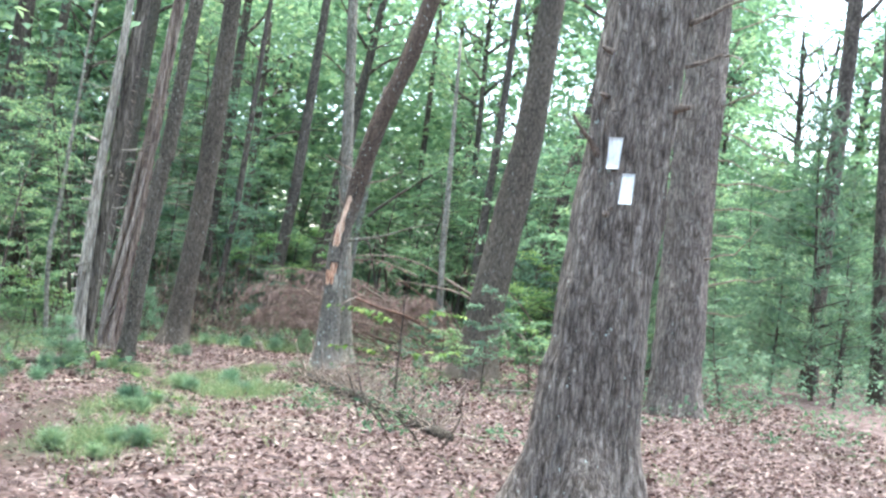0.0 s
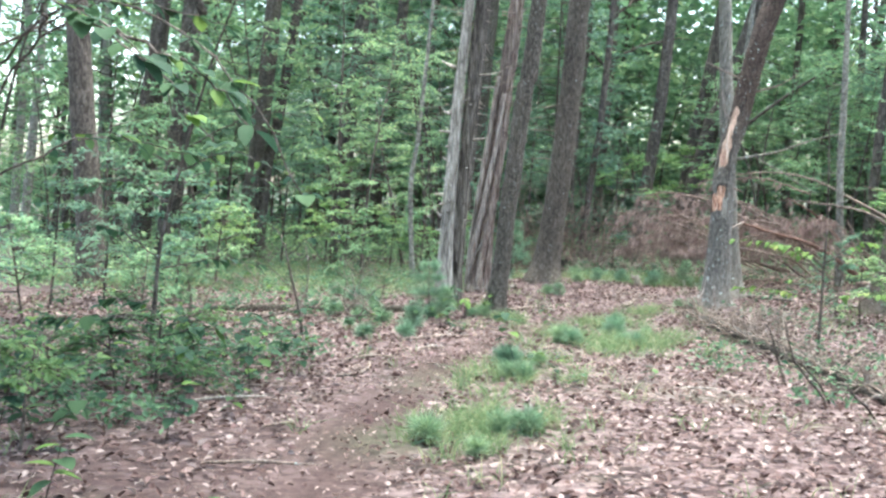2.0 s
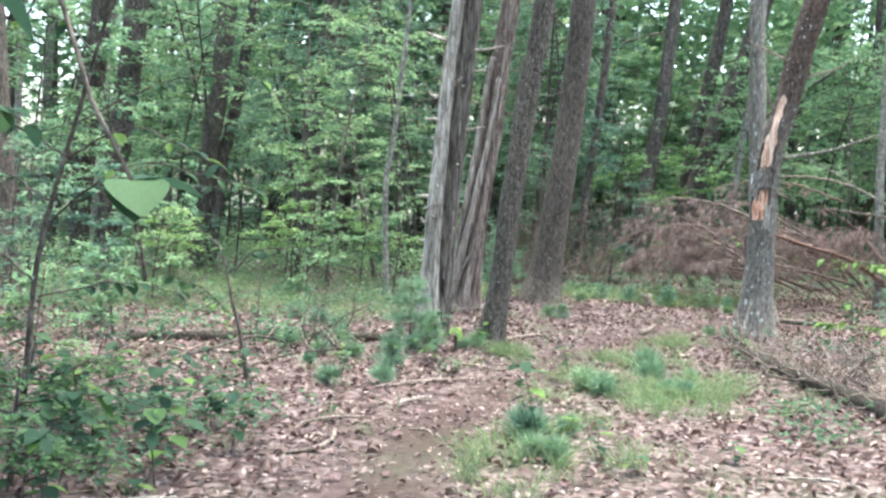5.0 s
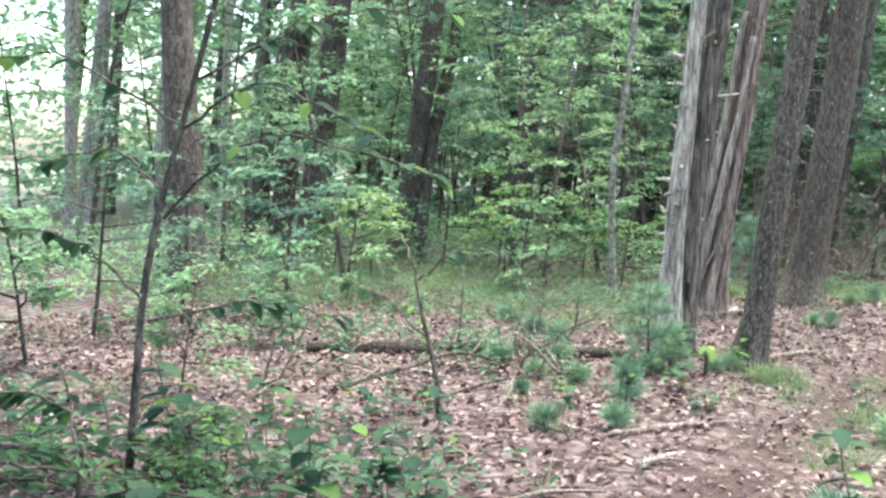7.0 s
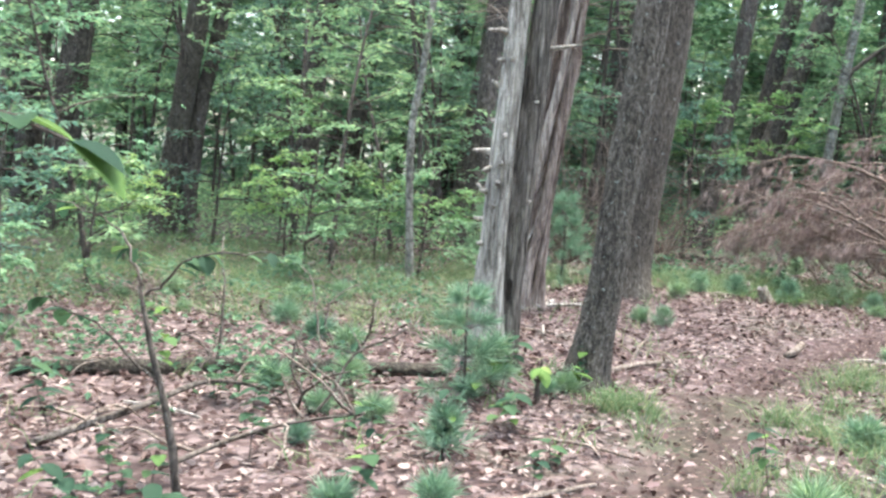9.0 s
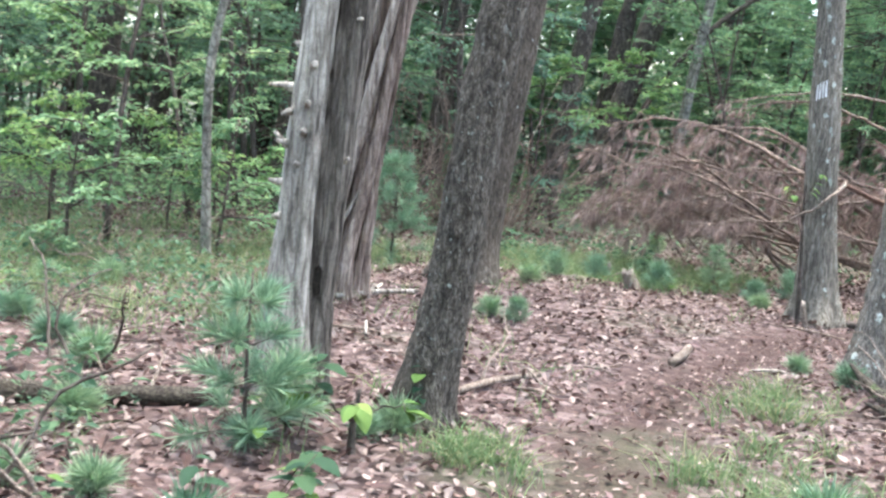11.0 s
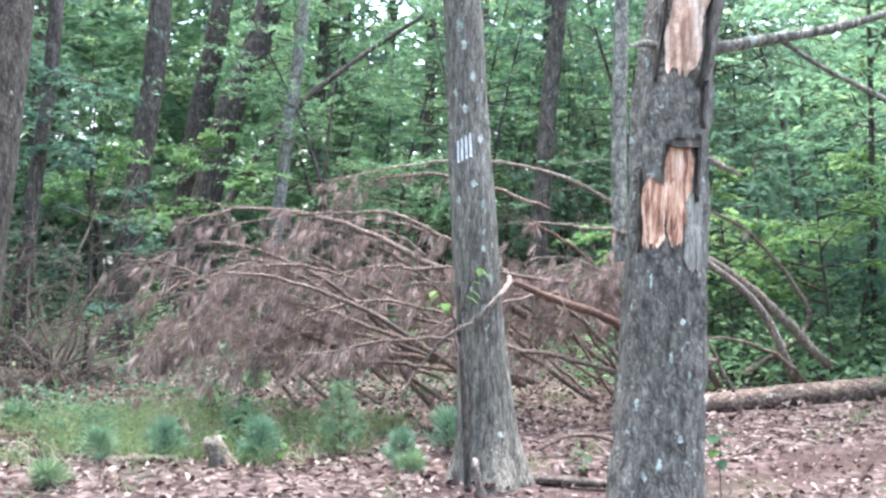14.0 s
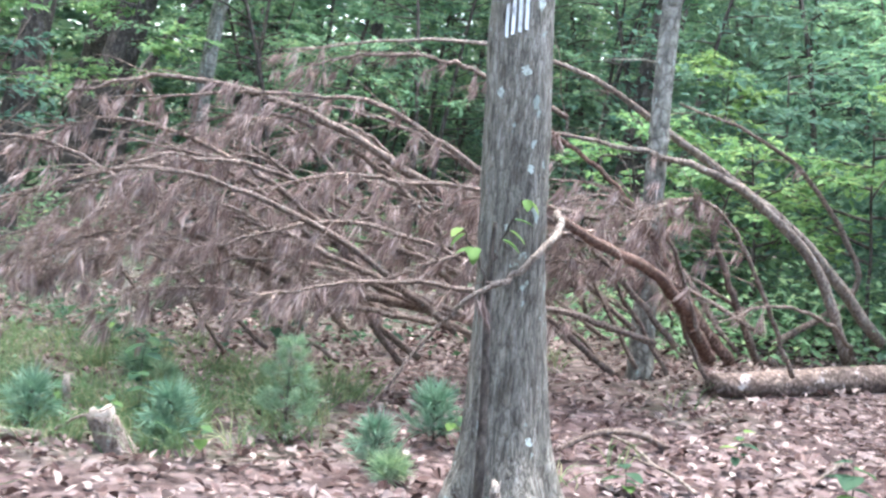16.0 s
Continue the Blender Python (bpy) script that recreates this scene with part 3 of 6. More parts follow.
# the pine with the torn bark
torn_pine, tr = tree("pine_tree", "leaning pine with torn bark and raw orange wood", -1.03, 20.5, [(0, -1.03), (1.0, -0.97), (2.15, -0.92), (2.84, -0.75), (3.9, -0.5), (4.6, -0.27), (6.5, 0.38)], [(0, 0.225), (0.4, 0.195), (0.8, 0.175), (1.4, 0.162), (2.15, 0.148), (3, 0.155), (4.6, 0.16), (6.5, 0.15)], BARK_LICHEN, 4, 72, 0.025, crown=0.5, relief=0.017, flare=0.35, foot=0.22)
part("raw_wood_scar", tr.patch(-2.6, -1.98, 1.45, 1.71, 0.006, 18, 26, 0.17, 3), RAW, torn_pine, "raw orange split wood")
part("raw_wood_scar", tr.patch(-2.09, -1.3, 1.46, 1.84, 0.008, 20, 30, 0.15, 5), RAW, torn_pine, "raw orange split wood")
part("grey_wood_scar", tr.patch(-1.6, -1.12, 1.36, 1.66, 0.011, 12, 22, 0.14, 6), GREYWOOD, torn_pine, "weathered grey split wood")
part("raw_wood_scar", tr.patch(-2.4, -1.3, 2.1, 2.55, 0.008, 18, 28, 0.16, 8), PALE_RAW, torn_pine, "pale torn pinkish wood")
part("raw_wood_scar", tr.patch(-2.3, -1.6, 2.5, 2.98, 0.009, 16, 26, 0.2, 12), PALE_RAW, torn_pine, "pale torn pinkish wood")
for k, (t0, t1, z0, z1) in enumerate([(-2.68, -2.58, 1.44, 1.74), (-1.3, -1.22, 1.62, 1.88), (-2.14, -2.05, 1.68, 1.85), (-2.5, -2.38, 2.08, 2.4), (-1.3, -1.2, 2.06, 2.5), (-1.2, -1.08, 1.9, 2.08)]):
    part("bark_lip", tr.patch(t0, t1, z0, z1, 0.022, 5, 18, 0.2, 90 + k), BARK_DARK, torn_pine, "dark curled edge of torn bark")
for pts, rr in [([(0.2, -0.02, 2.21), (0.42, -0.06, 2.25), (0.7, -0.1, 2.3), (0.95, -0.14, 2.37), (1.3, -0.2, 2.5), (1.7, -0.2, 2.6)], [0.026, 0.022, 0.017, 0.012, 0.007]),
                ([(0.52, -0.07, 2.265), (0.72, -0.1, 2.14), (0.95, -0.16, 2.02), (1.2, -0.2, 1.84), (1.45, -0.2, 1.72)], [0.011, 0.009, 0.005]),
                ([(0.05, -0.05, 2.22), (-0.06, -0.12, 2.215), (-0.13, -0.14, 2.2)], [0.018, 0.014, 0.008])]:
    part("dead_branch", tube(Buf(), smooth_line(pts, 24), rr, 9, 0.1), BARK_GREY, torn_pine)
lip = tr.patch(-2.15, -1.15, 1.825, 1.86, 0.03, 16, 4, 0.15, 9)
part("bark_lip", lip, BARK_DARK, torn_pine, "dark curled edge of torn bark")
for k, (th, z, ln, r, way) in enumerate([(-0.3, 1.8, 0.2, 0.02, (1, -0.1, -0.12)), (-2.6, 1.22, 0.05, 0.02, None), (-2.7, 3.4, 0.6, 0.02, None), (-0.2, 3.2, 0.7, 0.018, None), (-0.3, 1.0, 0.07, 0.03, None), (-2.4, 2.75, 0.5, 0.02, (-0.7, -0.3, 0.8))]):
    part("branch_stub", stub(Buf(), tr, th, z, ln, r, way, 0.1, 8, k + 60), DEAD, torn_pine)

for k, (th, z, w, h) in enumerate([(-1.95, 0.62, 0.09, 0.05), (-2.2, 0.42, 0.16, 0.07), (-1.75, 0.30, 0.13, 0.05), (-1.5, 0.72, 0.09, 0.03), (-2.6, 0.15, 0.2, 0.06), (-2.0, 0.12, 0.14, 0.05), (-1.2, 0.22, 0.16, 0.05), (-1.8, 1.02, 0.07, 0.05), (-2.3, 1.3, 0.05, 0.06), (-1.55, 1.16, 0.09, 0.03), (-2.5, 0.85, 0.08, 0.04), (-1.35, 0.95, 0.06, 0.04), (-2.1, 2.0, 0.06, 0.04)]):
    part("lichen_patch", tr.patch(th - w * 0.8, th + w * 0.8, z, z + h * 0.9, 0.003, 10, 12, 0.36, k + 30, 0.012), LICHEN, torn_pine, "pale mint crust of lichen")
# the slender blazed tree in front of the fallen pine
blazed_oak, tr = tree("oak_tree", "slender grey oak with lichen and striped white blaze", -0.8, 23.5, [(0, -0.8), (0.79, -0.85), (1.45, -0.895), (2.6, -0.955), (5, -1.06)], [(0, 0.2), (0.25, 0.175), (0.79, 0.152), (1.45, 0.146), (2.6, 0.125), (5, 0.11)], BARK_GREY, 5, 56, 0.035, crown=0.5, relief=0.007, flare=0.4, furrows=20)
for k in range(4):
    part("blaze_stripe", tr.patch(-2.46 + k * 0.2, -2.34 + k * 0.2, 2.0 + 0.012 * k, 2.14 + 0.016 * k, 0.006, 4, 10, 0.08, k), OLD_PAINT, blazed_oak, "worn white painted blaze stripe")
for k, (th, z, w, h) in enumerate([(-2.0, 2.3, 0.25, 0.08), (-1.5, 2.5, 0.22, 0.09), (-2.5, 2.42, 0.2, 0.06), (-1.75, 1.85, 0.24, 0.06), (-1.3, 2.12, 0.2, 0.07), (-2.5, 1.75, 0.15, 0.06), (-1.9, 2.7, 0.25, 0.08), (-2.1, 1.2, 0.12, 0.04), (-1.5, 1.45, 0.14, 0.05), (-1.4, 0.3, 0.16, 0.05)]):
    part("lichen_patch", tr.patch(th - w * 0.8, th + w * 0.8, z, z + h * 0.8, 0.002, 10, 12, 0.38, k + 50, 0.012), LICHEN, blazed_oak, "pale mint crust of lichen")

straight_oak, tr = tree("oak_tree", "straight dark oak trunk with fine bark", -4.03, 23.0, [(0, -4.03), (0.3, -3.98), (1.22, -3.85), (2.6, -3.69), (4.95, -3.5)], [(0, 0.27), (0.3, 0.24), (1.22, 0.208), (2.6, 0.195), (5, 0.18)], BARK_OAK, 6, 48, 0.05, crown=0.5, relief=0.007, flare=0.3)
for k in range(3):
    part("dead_branch", stub(Buf(), tr, -3.0 + k * 0.3, 2.1 + 0.5 * k, 0.7, 0.01, None, 0.25, 8, k + 80), DEAD, straight_oak)

thin_oak, tr = tree("oak_tree", "leaning grey-black oak with lichen flecks", -3.92, 18.2, [(0, -3.92), (0.72, -3.81), (1.5, -3.735), (2.0, -3.67), (3.07, -3.54), (4.13, -3.39)], [(0, 0.15), (0.2, 0.132), (0.72, 0.118), (1.5, 0.116), (3, 0.116), (4.2, 0.11)], BARK_FLECK, 7, 64, 0.025, crown=0.5, relief=0.012, flare=0.25)

silver_snag, tr = tree("dead_tree", "bleached silver-grey dead cedar snag without bark", -4.69, 18.6, [(0, -4.715), (0.5, -4.7), (0.9, -4.685), (1.5, -4.665), (2.0, -4.63), (3.2, -4.545), (3.8, -4.475)], [(0, 0.155), (0.3, 0.132), (0.9, 0.101), (1.5, 0.09), (2.2, 0.082), (3.2, 0.075), (4, 0.07)], SNAG, 8, 56, 0.04, crown=False, height_top=8.0, relief=0.007, flute=0.13, flare=0.15)
for k, (th, z, ln) in enumerate([(2.9, 0.75, 0.05), (-2.9, 0.95, 0.06), (3.0, 1.3, 0.09), (-3.0, 1.33, 0.05), (-1.2, 1.22, 0.05), (-2.8, 1.5, 0.07), (-2.9, 2.1, 0.06), (-2.6, 2.5, 0.09), (-0.2, 2.9, 0.2), (-2.9, 3.4, 0.3), (-1.7, 1.75, 0.04), (-0.9, 1.55, 0.04), (-2.2, 1.05, 0.03), (-1.4, 2.3, 0.05), (3.1, 1.12, 0.06), (2.8, 1.62, 0.08), (-2.9, 1.85, 0.07), (3.0, 2.3, 0.06), (-2.7, 2.75, 0.1), (-1.9, 1.4, 0.04), (-1.1, 0.85, 0.03)]):
    part("branch_stub", stub(Buf(), tr, th + 0.5 * math.sin(k * 2.7), z, ln * (1.0 + 0.35 * (k % 4)), 0.03, None, 0.16, 5, k + 100), SNAG, silver_snag)

tr = Trunk([(-0.3, 0.1, 0.08), (0, 0.11, 0.08), (0.5, 0.125, 0.08), (1.0, 0.15, 0.09), (1.6, 0.185, 0.1), (2.4, 0.255, 0.1), (3.8, 0.37, 0.1), (8.0, 0.7, 0.2)], [(0, 0.11), (0.5, 0.09), (1.2, 0.093), (2.4, 0.092), (4, 0.085), (8, 0.05)], 12, relief=0.012, flute=0.22, flare=0.2, furrows=14)
part("dead_stem", tr.buf(56, 5.5, 0.035), OLD_WOOD, silver_snag, "darker grey weathered second stem")
for k, (th, z, ln) in enumerate([(-0.6, 1.25, 0.07), (-1.2, 2.0, 0.06), (-0.3, 2.4, 0.3), (-1.5, 2.9, 0.1), (-0.2, 3.3, 0.4)]):
    part("branch_stub", stub(Buf(), tr, th, z, ln, 0.022, None, 0.14, 5, k + 170), SNAG, silver_snag)
# no hole is cut: its inner shade is in the slab's near-black colour
part("hollow", tr.patch(-1.75, -1.2, 0.52, 0.70, 0.004, 8, 12, 0.25, 77, 0.02), HOLLOW_SHADE, silver_snag, "dark slab coloured as the shade in a rotted knot hole")

cedar = thing("cedar_tree", on_ground(-4.97, 22.0), "old red cedar with a fluted peeling stem", "tree")
for k, (ax, rr) in enumerate([([(-0.3, 0.0, -0.02), (0.0, 0.0, -0.03), (0.5, 0.05, -0.05), (1.35, 0.14, -0.05), (2.2, 0.26, -0.05), (3.6, 0.42, -0.05), (4.35, 0.52, -0.05), (8, 0.95, 0), (11, 1.25, 0)], [(0, 0.19), (0.5, 0.15), (1.35, 0.13), (2.2, 0.12), (4.4, 0.11), (11, 0.05)])]):
    tr = Trunk(ax, rr, 9 + k, relief=0.02, flute=0.5, flare=0.25, furrows=16)
    part("stem", tr.buf(56, 5.5, 0.045), CEDAR, cedar)
    for w in range(7):
        part("branch_stub", stub(Buf(), tr, -1.6 + 1.1 * math.sin(w * 2.1), 1.3 + 0.42 * w, 0.06 + 0.25 * (w % 3 == 2), 0.02, None, 0.15, 5, w + 120 + k * 9), SNAG, cedar)
    add_crown(cedar, (ax[-1][1], ax[-1][2], 7.0), 4, 0.6)
lean = tube(Buf(), smooth_line([(-0.1, -0.22, 0.45), (0.03, -0.24, 0.68), (0.12, -0.22, 0.88), (0.16, -0.2, 0.98)], 12), [0.022, 0.016, 0.006], 8, 0.15)
part("dead_branch", lean, SNAG, cedar)
g = np.random.default_rng(46)
for k in range(22):
    a, z = g.uniform(-3.6, 0.5), g.uniform(2.6, 5.2)
    way = (math.cos(a), math.sin(a), g.uniform(-0.1, 0.5))
    line = wander((0.3 * math.cos(a) * 0.4 + 0.05 * z, 0.3 * math.sin(a) * 0.4, z), way, g.uniform(0.5, 1.1), 9, 0.2, 0.02, 460 + k)
    b = tube(Buf(), line, [0.012, 0.004], 5)
    for w in range(4):
        i = int(g.integers(3, 8))
        c = a + g.uniform(-1.2, 1.2)
        tube(b, wander(line[i], (math.cos(c), math.sin(c), g.uniform(-0.3, 0.4)), 0.35, 5, 0.25, 0.02, 500 + k * 5 + w), [0.005, 0.002], 3)
    part("dead_branch", b, DEAD, cedar)
# ropes of bare pale wood that wind up the stem between strips of red bark
for line, rr, mt in [([(-0.15, -0.16, 0.05), (-0.1, -0.22, 0.5), (-0.04, -0.235, 0.95), (0.05, -0.225, 1.4), (0.12, -0.215, 1.9), (0.22, -0.205, 2.5), (0.28, -0.2, 3.3)], [0.05, 0.056, 0.052, 0.045, 0.03], CEDAR_PALE),
                     ([(-0.19, -0.06, 0.1), (-0.14, -0.13, 0.8), (-0.06, -0.17, 1.5), (0.01, -0.17, 2.1), (0.09, -0.16, 2.9), (0.16, -0.16, 3.6)], [0.045, 0.05, 0.046, 0.034], CEDAR_PALE),
                     ([(0.04, -0.23, 0.05), (0.07, -0.24, 0.5), (0.14, -0.215, 1.0), (0.2, -0.2, 1.6), (0.27, -0.19, 2.3), (0.36, -0.17, 3.2)], [0.045, 0.048, 0.042, 0.03], CEDAR),
                     ([(0.13, -0.17, 0.0), (0.15, -0.18, 0.5), (0.2, -0.14, 1.1), (0.27, -0.12, 1.9), (0.35, -0.1, 3.0)], [0.032, 0.03, 0.026, 0.02], CEDAR)]:
    rope = smooth_line(line, 60)
    rope[:, 0] += np.interp(rope[:, 2], [0, 0.5, 1.35, 2.2, 3.6], [0, 0.03, 0.06, 0.09, 0.15])
    part("bark_ridge", tube(Buf(), rope, rr, 12, 0.14), mt, cedar, "pale peeled ridge of bare wood" if mt == CEDAR_PALE else "strip of peeling red bark")

# farther stems: x, y, axis, radii, bark
FAR = [
    (-11.2, 20.2, [(0, -11.2), (1.9, -11.3), (3.7, -11.45)], [(0, 0.24), (3.7, 0.2)], BARK_DARK),
    (-13.6, 27.5, [(0, -13.6), (2.7, -13.3), (4.8, -13.05)], [(0, 0.26), (4.8, 0.24)], BARK_DARK),
    (-14.8, 28.5, [(0, -14.8), (2.7, -14.6), (5, -14.35)], [(0, 0.24), (5, 0.22)], BARK_DARK),
    (-14.8, 27.2, [(0, -14.8), (1.6, -14.5), (2.7, -14.2)], [(0, 0.14), (2.7, 0.13)], BARK_DARK),
    (-12.0, 28.0, [(0, -12.0), (2.7, -11.55), (4.8, -11.3)], [(0, 0.18), (4.8, 0.19)], BARK_OAK),
    (-11.65, 28.2, [(0, -11.65), (2.2, -11.4), (3.8, -11.05)], [(0, 0.16), (3.8, 0.12)], BARK_DARK),
    (-10.98, 32.0, [(0, -10.98), (3.0, -10.75), (5.35, -10.46)], [(0, 0.24), (5.3, 0.2)], BARK_DARK),
    (-11.4, 36.0, [(0, -11.4), (2.8, -11.0), (5.1, -10.67)], [(0, 0.2), (5, 0.17)], BARK_DARK),
    (-7.9, 33.0, [(0, -7.9), (2.3, -7.7), (4.5, -7.42)], [(0, 0.3), (4.5, 0.25)], BARK_OAK),
    (-2.6, 36.0, [(0, -2.6), (1.3, -2.23), (2.35, -1.93), (3.96, -1.49), (5.3, -0.96)], [(0, 0.28), (2.3, 0.25), (5.3, 0.23)], BARK_DARK),
    (-2.6, 37.0, [(0, -2.6), (2.95, -2.15), (4.1, -1.97), (5.1, -1.74)], [(0, 0.22), (5, 0.19)], BARK_DARK),
    (-3.35, 33.0, [(0, -3.35), (1.5, -3.15), (3.2, -2.9), (4.7, -2.72)], [(0, 0.19), (4.7, 0.15)], BARK_DARK),
    (-4.35, 30.0, [(0, -4.35), (1.7, -4.15), (2.85, -4.0), (4, -3.87)], [(0, 0.09), (4, 0.078)], BARK_DARK),
    (4.0, 32.0, [(0, 3.85), (1.1, 3.92), (3.4, 4.24), (4.4, 4.53)], [(0, 0.2), (4.4, 0.14)], BARK_DARK),
    (3.45, 36.0, [(0, 3.45), (3, 3.68), (5.3, 3.87)], [(0, 0.13), (5.3, 0.1)], BARK_DARK),
    (8.55, 24.0, [(0, 8.55), (4, 8.8), (8, 9.07)], [(0, 0.17), (8, 0.16)], BARK_DARK),
    (9.2, 22.0, [(0, 9.2), (2.25, 9.12), (4.4, 9.08)], [(0, 0.18), (4.4, 0.15)], BARK_DARK),
    (-7.0, 29.0, [(0, -7.0), (3.8, -6.7), (6.1, -6.5)], [(0, 0.17), (6, 0.14)], BARK_DARK),
    (-5.6, 35.0, [(0, -5.6), (3, -5.3), (6, -5.0)], [(0, 0.2), (6, 0.16)], BARK_DARK),
    (2.2, 31.5, [(0, 2.1), (3, 2.3), (6, 2.6)], [(0, 0.13), (6, 0.1)], BARK_DARK),
    (2.3, 39.0, [(0, 2.3), (3, 2.4), (6, 2.5)], [(0, 0.12), (6, 0.1)], BARK_DARK),
    (3.8, 41.0, [(0, 3.8), (3, 3.9), (6, 4.1)], [(0, 0.14), (6, 0.11)], BARK_DARK),
    (0.6, 42.0, [(0, 0.6), (3, 0.6), (6, 0.8)], [(0, 0.14), (6, 0.11)], BARK_DARK),
    (6.5, 40.0, [(0, 6.5), (3, 6.6), (6, 6.9)], [(0, 0.14), (6, 0.11)], BARK_DARK),
]
for k, (x, y, ax, rr, mt) in enumerate(FAR):
    tree("forest_tree", "dark slender trunk among green understory leaves", x, y, ax, rr, mt, 200 + k, 18, 0.3, k not in (15, 16), 12.0 + (k * 7 % 5), "trees of the wood", relief=0.01, flare=0.3)
for x, y, ax, rr in [(1.15, 26.0, [(0, 1.15), (2.1, 1.09), (3.5, 1.11)], [(0, 0.08), (2.1, 0.066), (3.5, 0.062)]), (-1.3, 33.0, [(0, -1.3), (2.0, -1.12), (3.2, -0.97), (4.8, -0.76)], [(0, 0.1), (4.8, 0.085)]), (-6.7, 24.0, [(0, -6.68), (1.75, -6.75), (2.95, -6.6)], [(0, 0.05), (3, 0.042)])]:
    pale, tr = tree("sapling", "young pale grey sapling with smooth lichened bark", x, y, ax, rr, BARK_PALE, int(300 + y), 16, 0.2, False, 7.0, "pale saplings", relief=0.003, flare=0.2)
    for k in range(5):
        part("branch", stub(Buf(), tr, k * 2.3 + y, 1.6 + k * 0.55, 0.35 + 0.12 * (k % 3), 0.009, None, 0.2, 7, k + int(y)), BARK_PALE, pale)
crossing = thing("fallen_pole", on_ground(-2.1, 34.0), "thin dark fallen stem leaning through the undergrowth", "branch")
part("stem", tube(Buf(), smooth_line([(0.0, 0, 0), (0.3, 0, 1.9), (1.2, 0, 3.3), (2.1, -0.1, 4.1), (3.4, -0.2, 5.0)], 16), [0.07, 0.05, 0.03], 7, 0.1), BARK_DARK, crossing)


# ---- understory ----
def spray_tree(seed, tall, reach, limbs, size, mat, layered=0.25, per=70, low=0.25):
    """A young broadleaf tree: bare stem, level limbs, flat sprays of leaves. Returns (stem buf, leaf buf)."""
    g = np.random.default_rng(seed)
    stem, leaf = Buf(), Buf()
    line = wander((0, 0, -0.1), (g.normal(0, 0.06), g.normal(0, 0.06), 1), tall, 12, 0.05, 0, seed)
    tube(stem, line, [0.012 + tall * 0.006, 0.008 + tall * 0.003, 0.006], 6)
    P, D = [], []
    for k in range(limbs):
        f = low + (0.98 - low) * (k + g.random()) / limbs
        start = np.array([np.interp(f, np.linspace(0, 1, 12), line[:, c]) for c in range(3)])
        a = g.uniform(0, 2 * np.pi)
        ln = reach * g.uniform(0.55, 1.1) * (1.15 - 0.6 * f)
        pts = wander(start, (math.cos(a), math.sin(a), 0.28), ln, 8, 0.12, 0.03, seed * 100 + k)
        tube(stem, pts[::2], [0.014, 0.004], 4)
        for w in range(5):
            o = pts[2 + w]
            q = wander(o, (math.cos(a + g.uniform(-1.2, 1.2)), math.sin(a + g.uniform(-1.2, 1.2)), 0.02), ln * 0.4, 5, 0.15, 0.04, seed * 1000 + k * 7 + w)
            if tall < 5:
                tube(stem, q[::2], [0.006, 0.002], 3)
            n = per // 5
            i = g.uniform(0, 3.99, n)
            ii = i.astype(int)
            P.append(q[ii] + (q[ii + 1] - q[ii]) * (i - ii)[:, None] + g.normal(0, 0.05, (n, 3)) * [1, 1, layered])
            D.append(unit(unit(q[ii + 1] - q[ii]) + g.normal(0, 0.7, (n, 3)) * [1, 1, 0.35]))
    P, D = np.concatenate(P), np.concatenate(D)
    n = len(P)
    up = unit(np.stack([g.normal(0, 0.3, n), g.normal(0, 0.3, n), np.ones(n)], -1))
    L = size * g.uniform(0.6, 1.25, n)
    leaves4(leaf, P, D, up, L, L * g.uniform(0.45, 0.62, n))
    return stem.mesh("stem", BARK_DARK), leaf.mesh("foliage", mat, False)


def needle_tree(seed, tall, reach, whorls, blade=0.09, soft=False):
    """A young white pine: whorls of limbs with brushes of needles."""
    g = np.random.default_rng(seed)
    stem, leaf = Buf(), Buf()
    tube(stem, wander((0, 0, -0.08), (0, 0, 1), tall, 8, 0.03, 0, seed), [0.006 + tall * 0.008, 0.004], 6)
    P, D = [], []
    for k in range(whorls):
        f = 0.1 + 0.86 * k / whorls
        for w in range(5):
            a = w * 1.257 + k * 0.5 + g.uniform(-0.25, 0.25)
            ln = reach * (1.08 - f) * g.uniform(0.7, 1.15)
            pts = wander((0, 0, f * tall), (math.cos(a), math.sin(a), 0.8 if soft and tall < 0.5 else 0.35), ln, 6, 0.1, 0, seed * 100 + k * 9 + w)
            tube(stem, pts[::2], [0.004 + tall * 0.002, 0.002], 3)
            n = max(int((30 if tall < 2 else 14) + (90 if tall < 2 else 30) * ln), 12)
            if soft:
                n = 44 if tall < 0.5 else 95
            i = g.uniform((0.5 if tall < 0.5 else 2.4) if soft else 0.6, 4.99, n)
            ii = i.astype(int)
            d = pts[ii + 1] - pts[ii]
            P.append(pts[ii] + d * (i - ii)[:, None])
            D.append(unit(unit(d) * (0.9 if soft else 0.7) + g.normal(0, 0.7 if soft else 0.6, (n, 3)) + [0, 0, 0.25 if soft else 0.0]))
    P, D = np.concatenate(P), np.concatenate(D)
    n = len(P)
    up = unit(g.normal(0, 1, (n, 3)))
    L = blade * g.uniform(0.7, 1.3, n)
    leaves4(leaf, P, D, up, L, L * (0.0 if soft else 0.1) + 0.0012)
    return stem.mesh("stem", BARK_DARK), leaf.mesh("needles", SOFT_NEEDLE if soft else NEEDLE, False)


def plant(meshes, name, label, x, y, scale=1.0, turn=0.0, group="", lift=0.0, category="sapling"):
    t = thing(name, on_ground(x, y, lift), label, category, group)
    part("stem", meshes[0], None, t)
    part("foliage", meshes[1], None, t)
    t.rotation_euler, t.scale = (0, 0, turn), (scale,) * 3
    return t


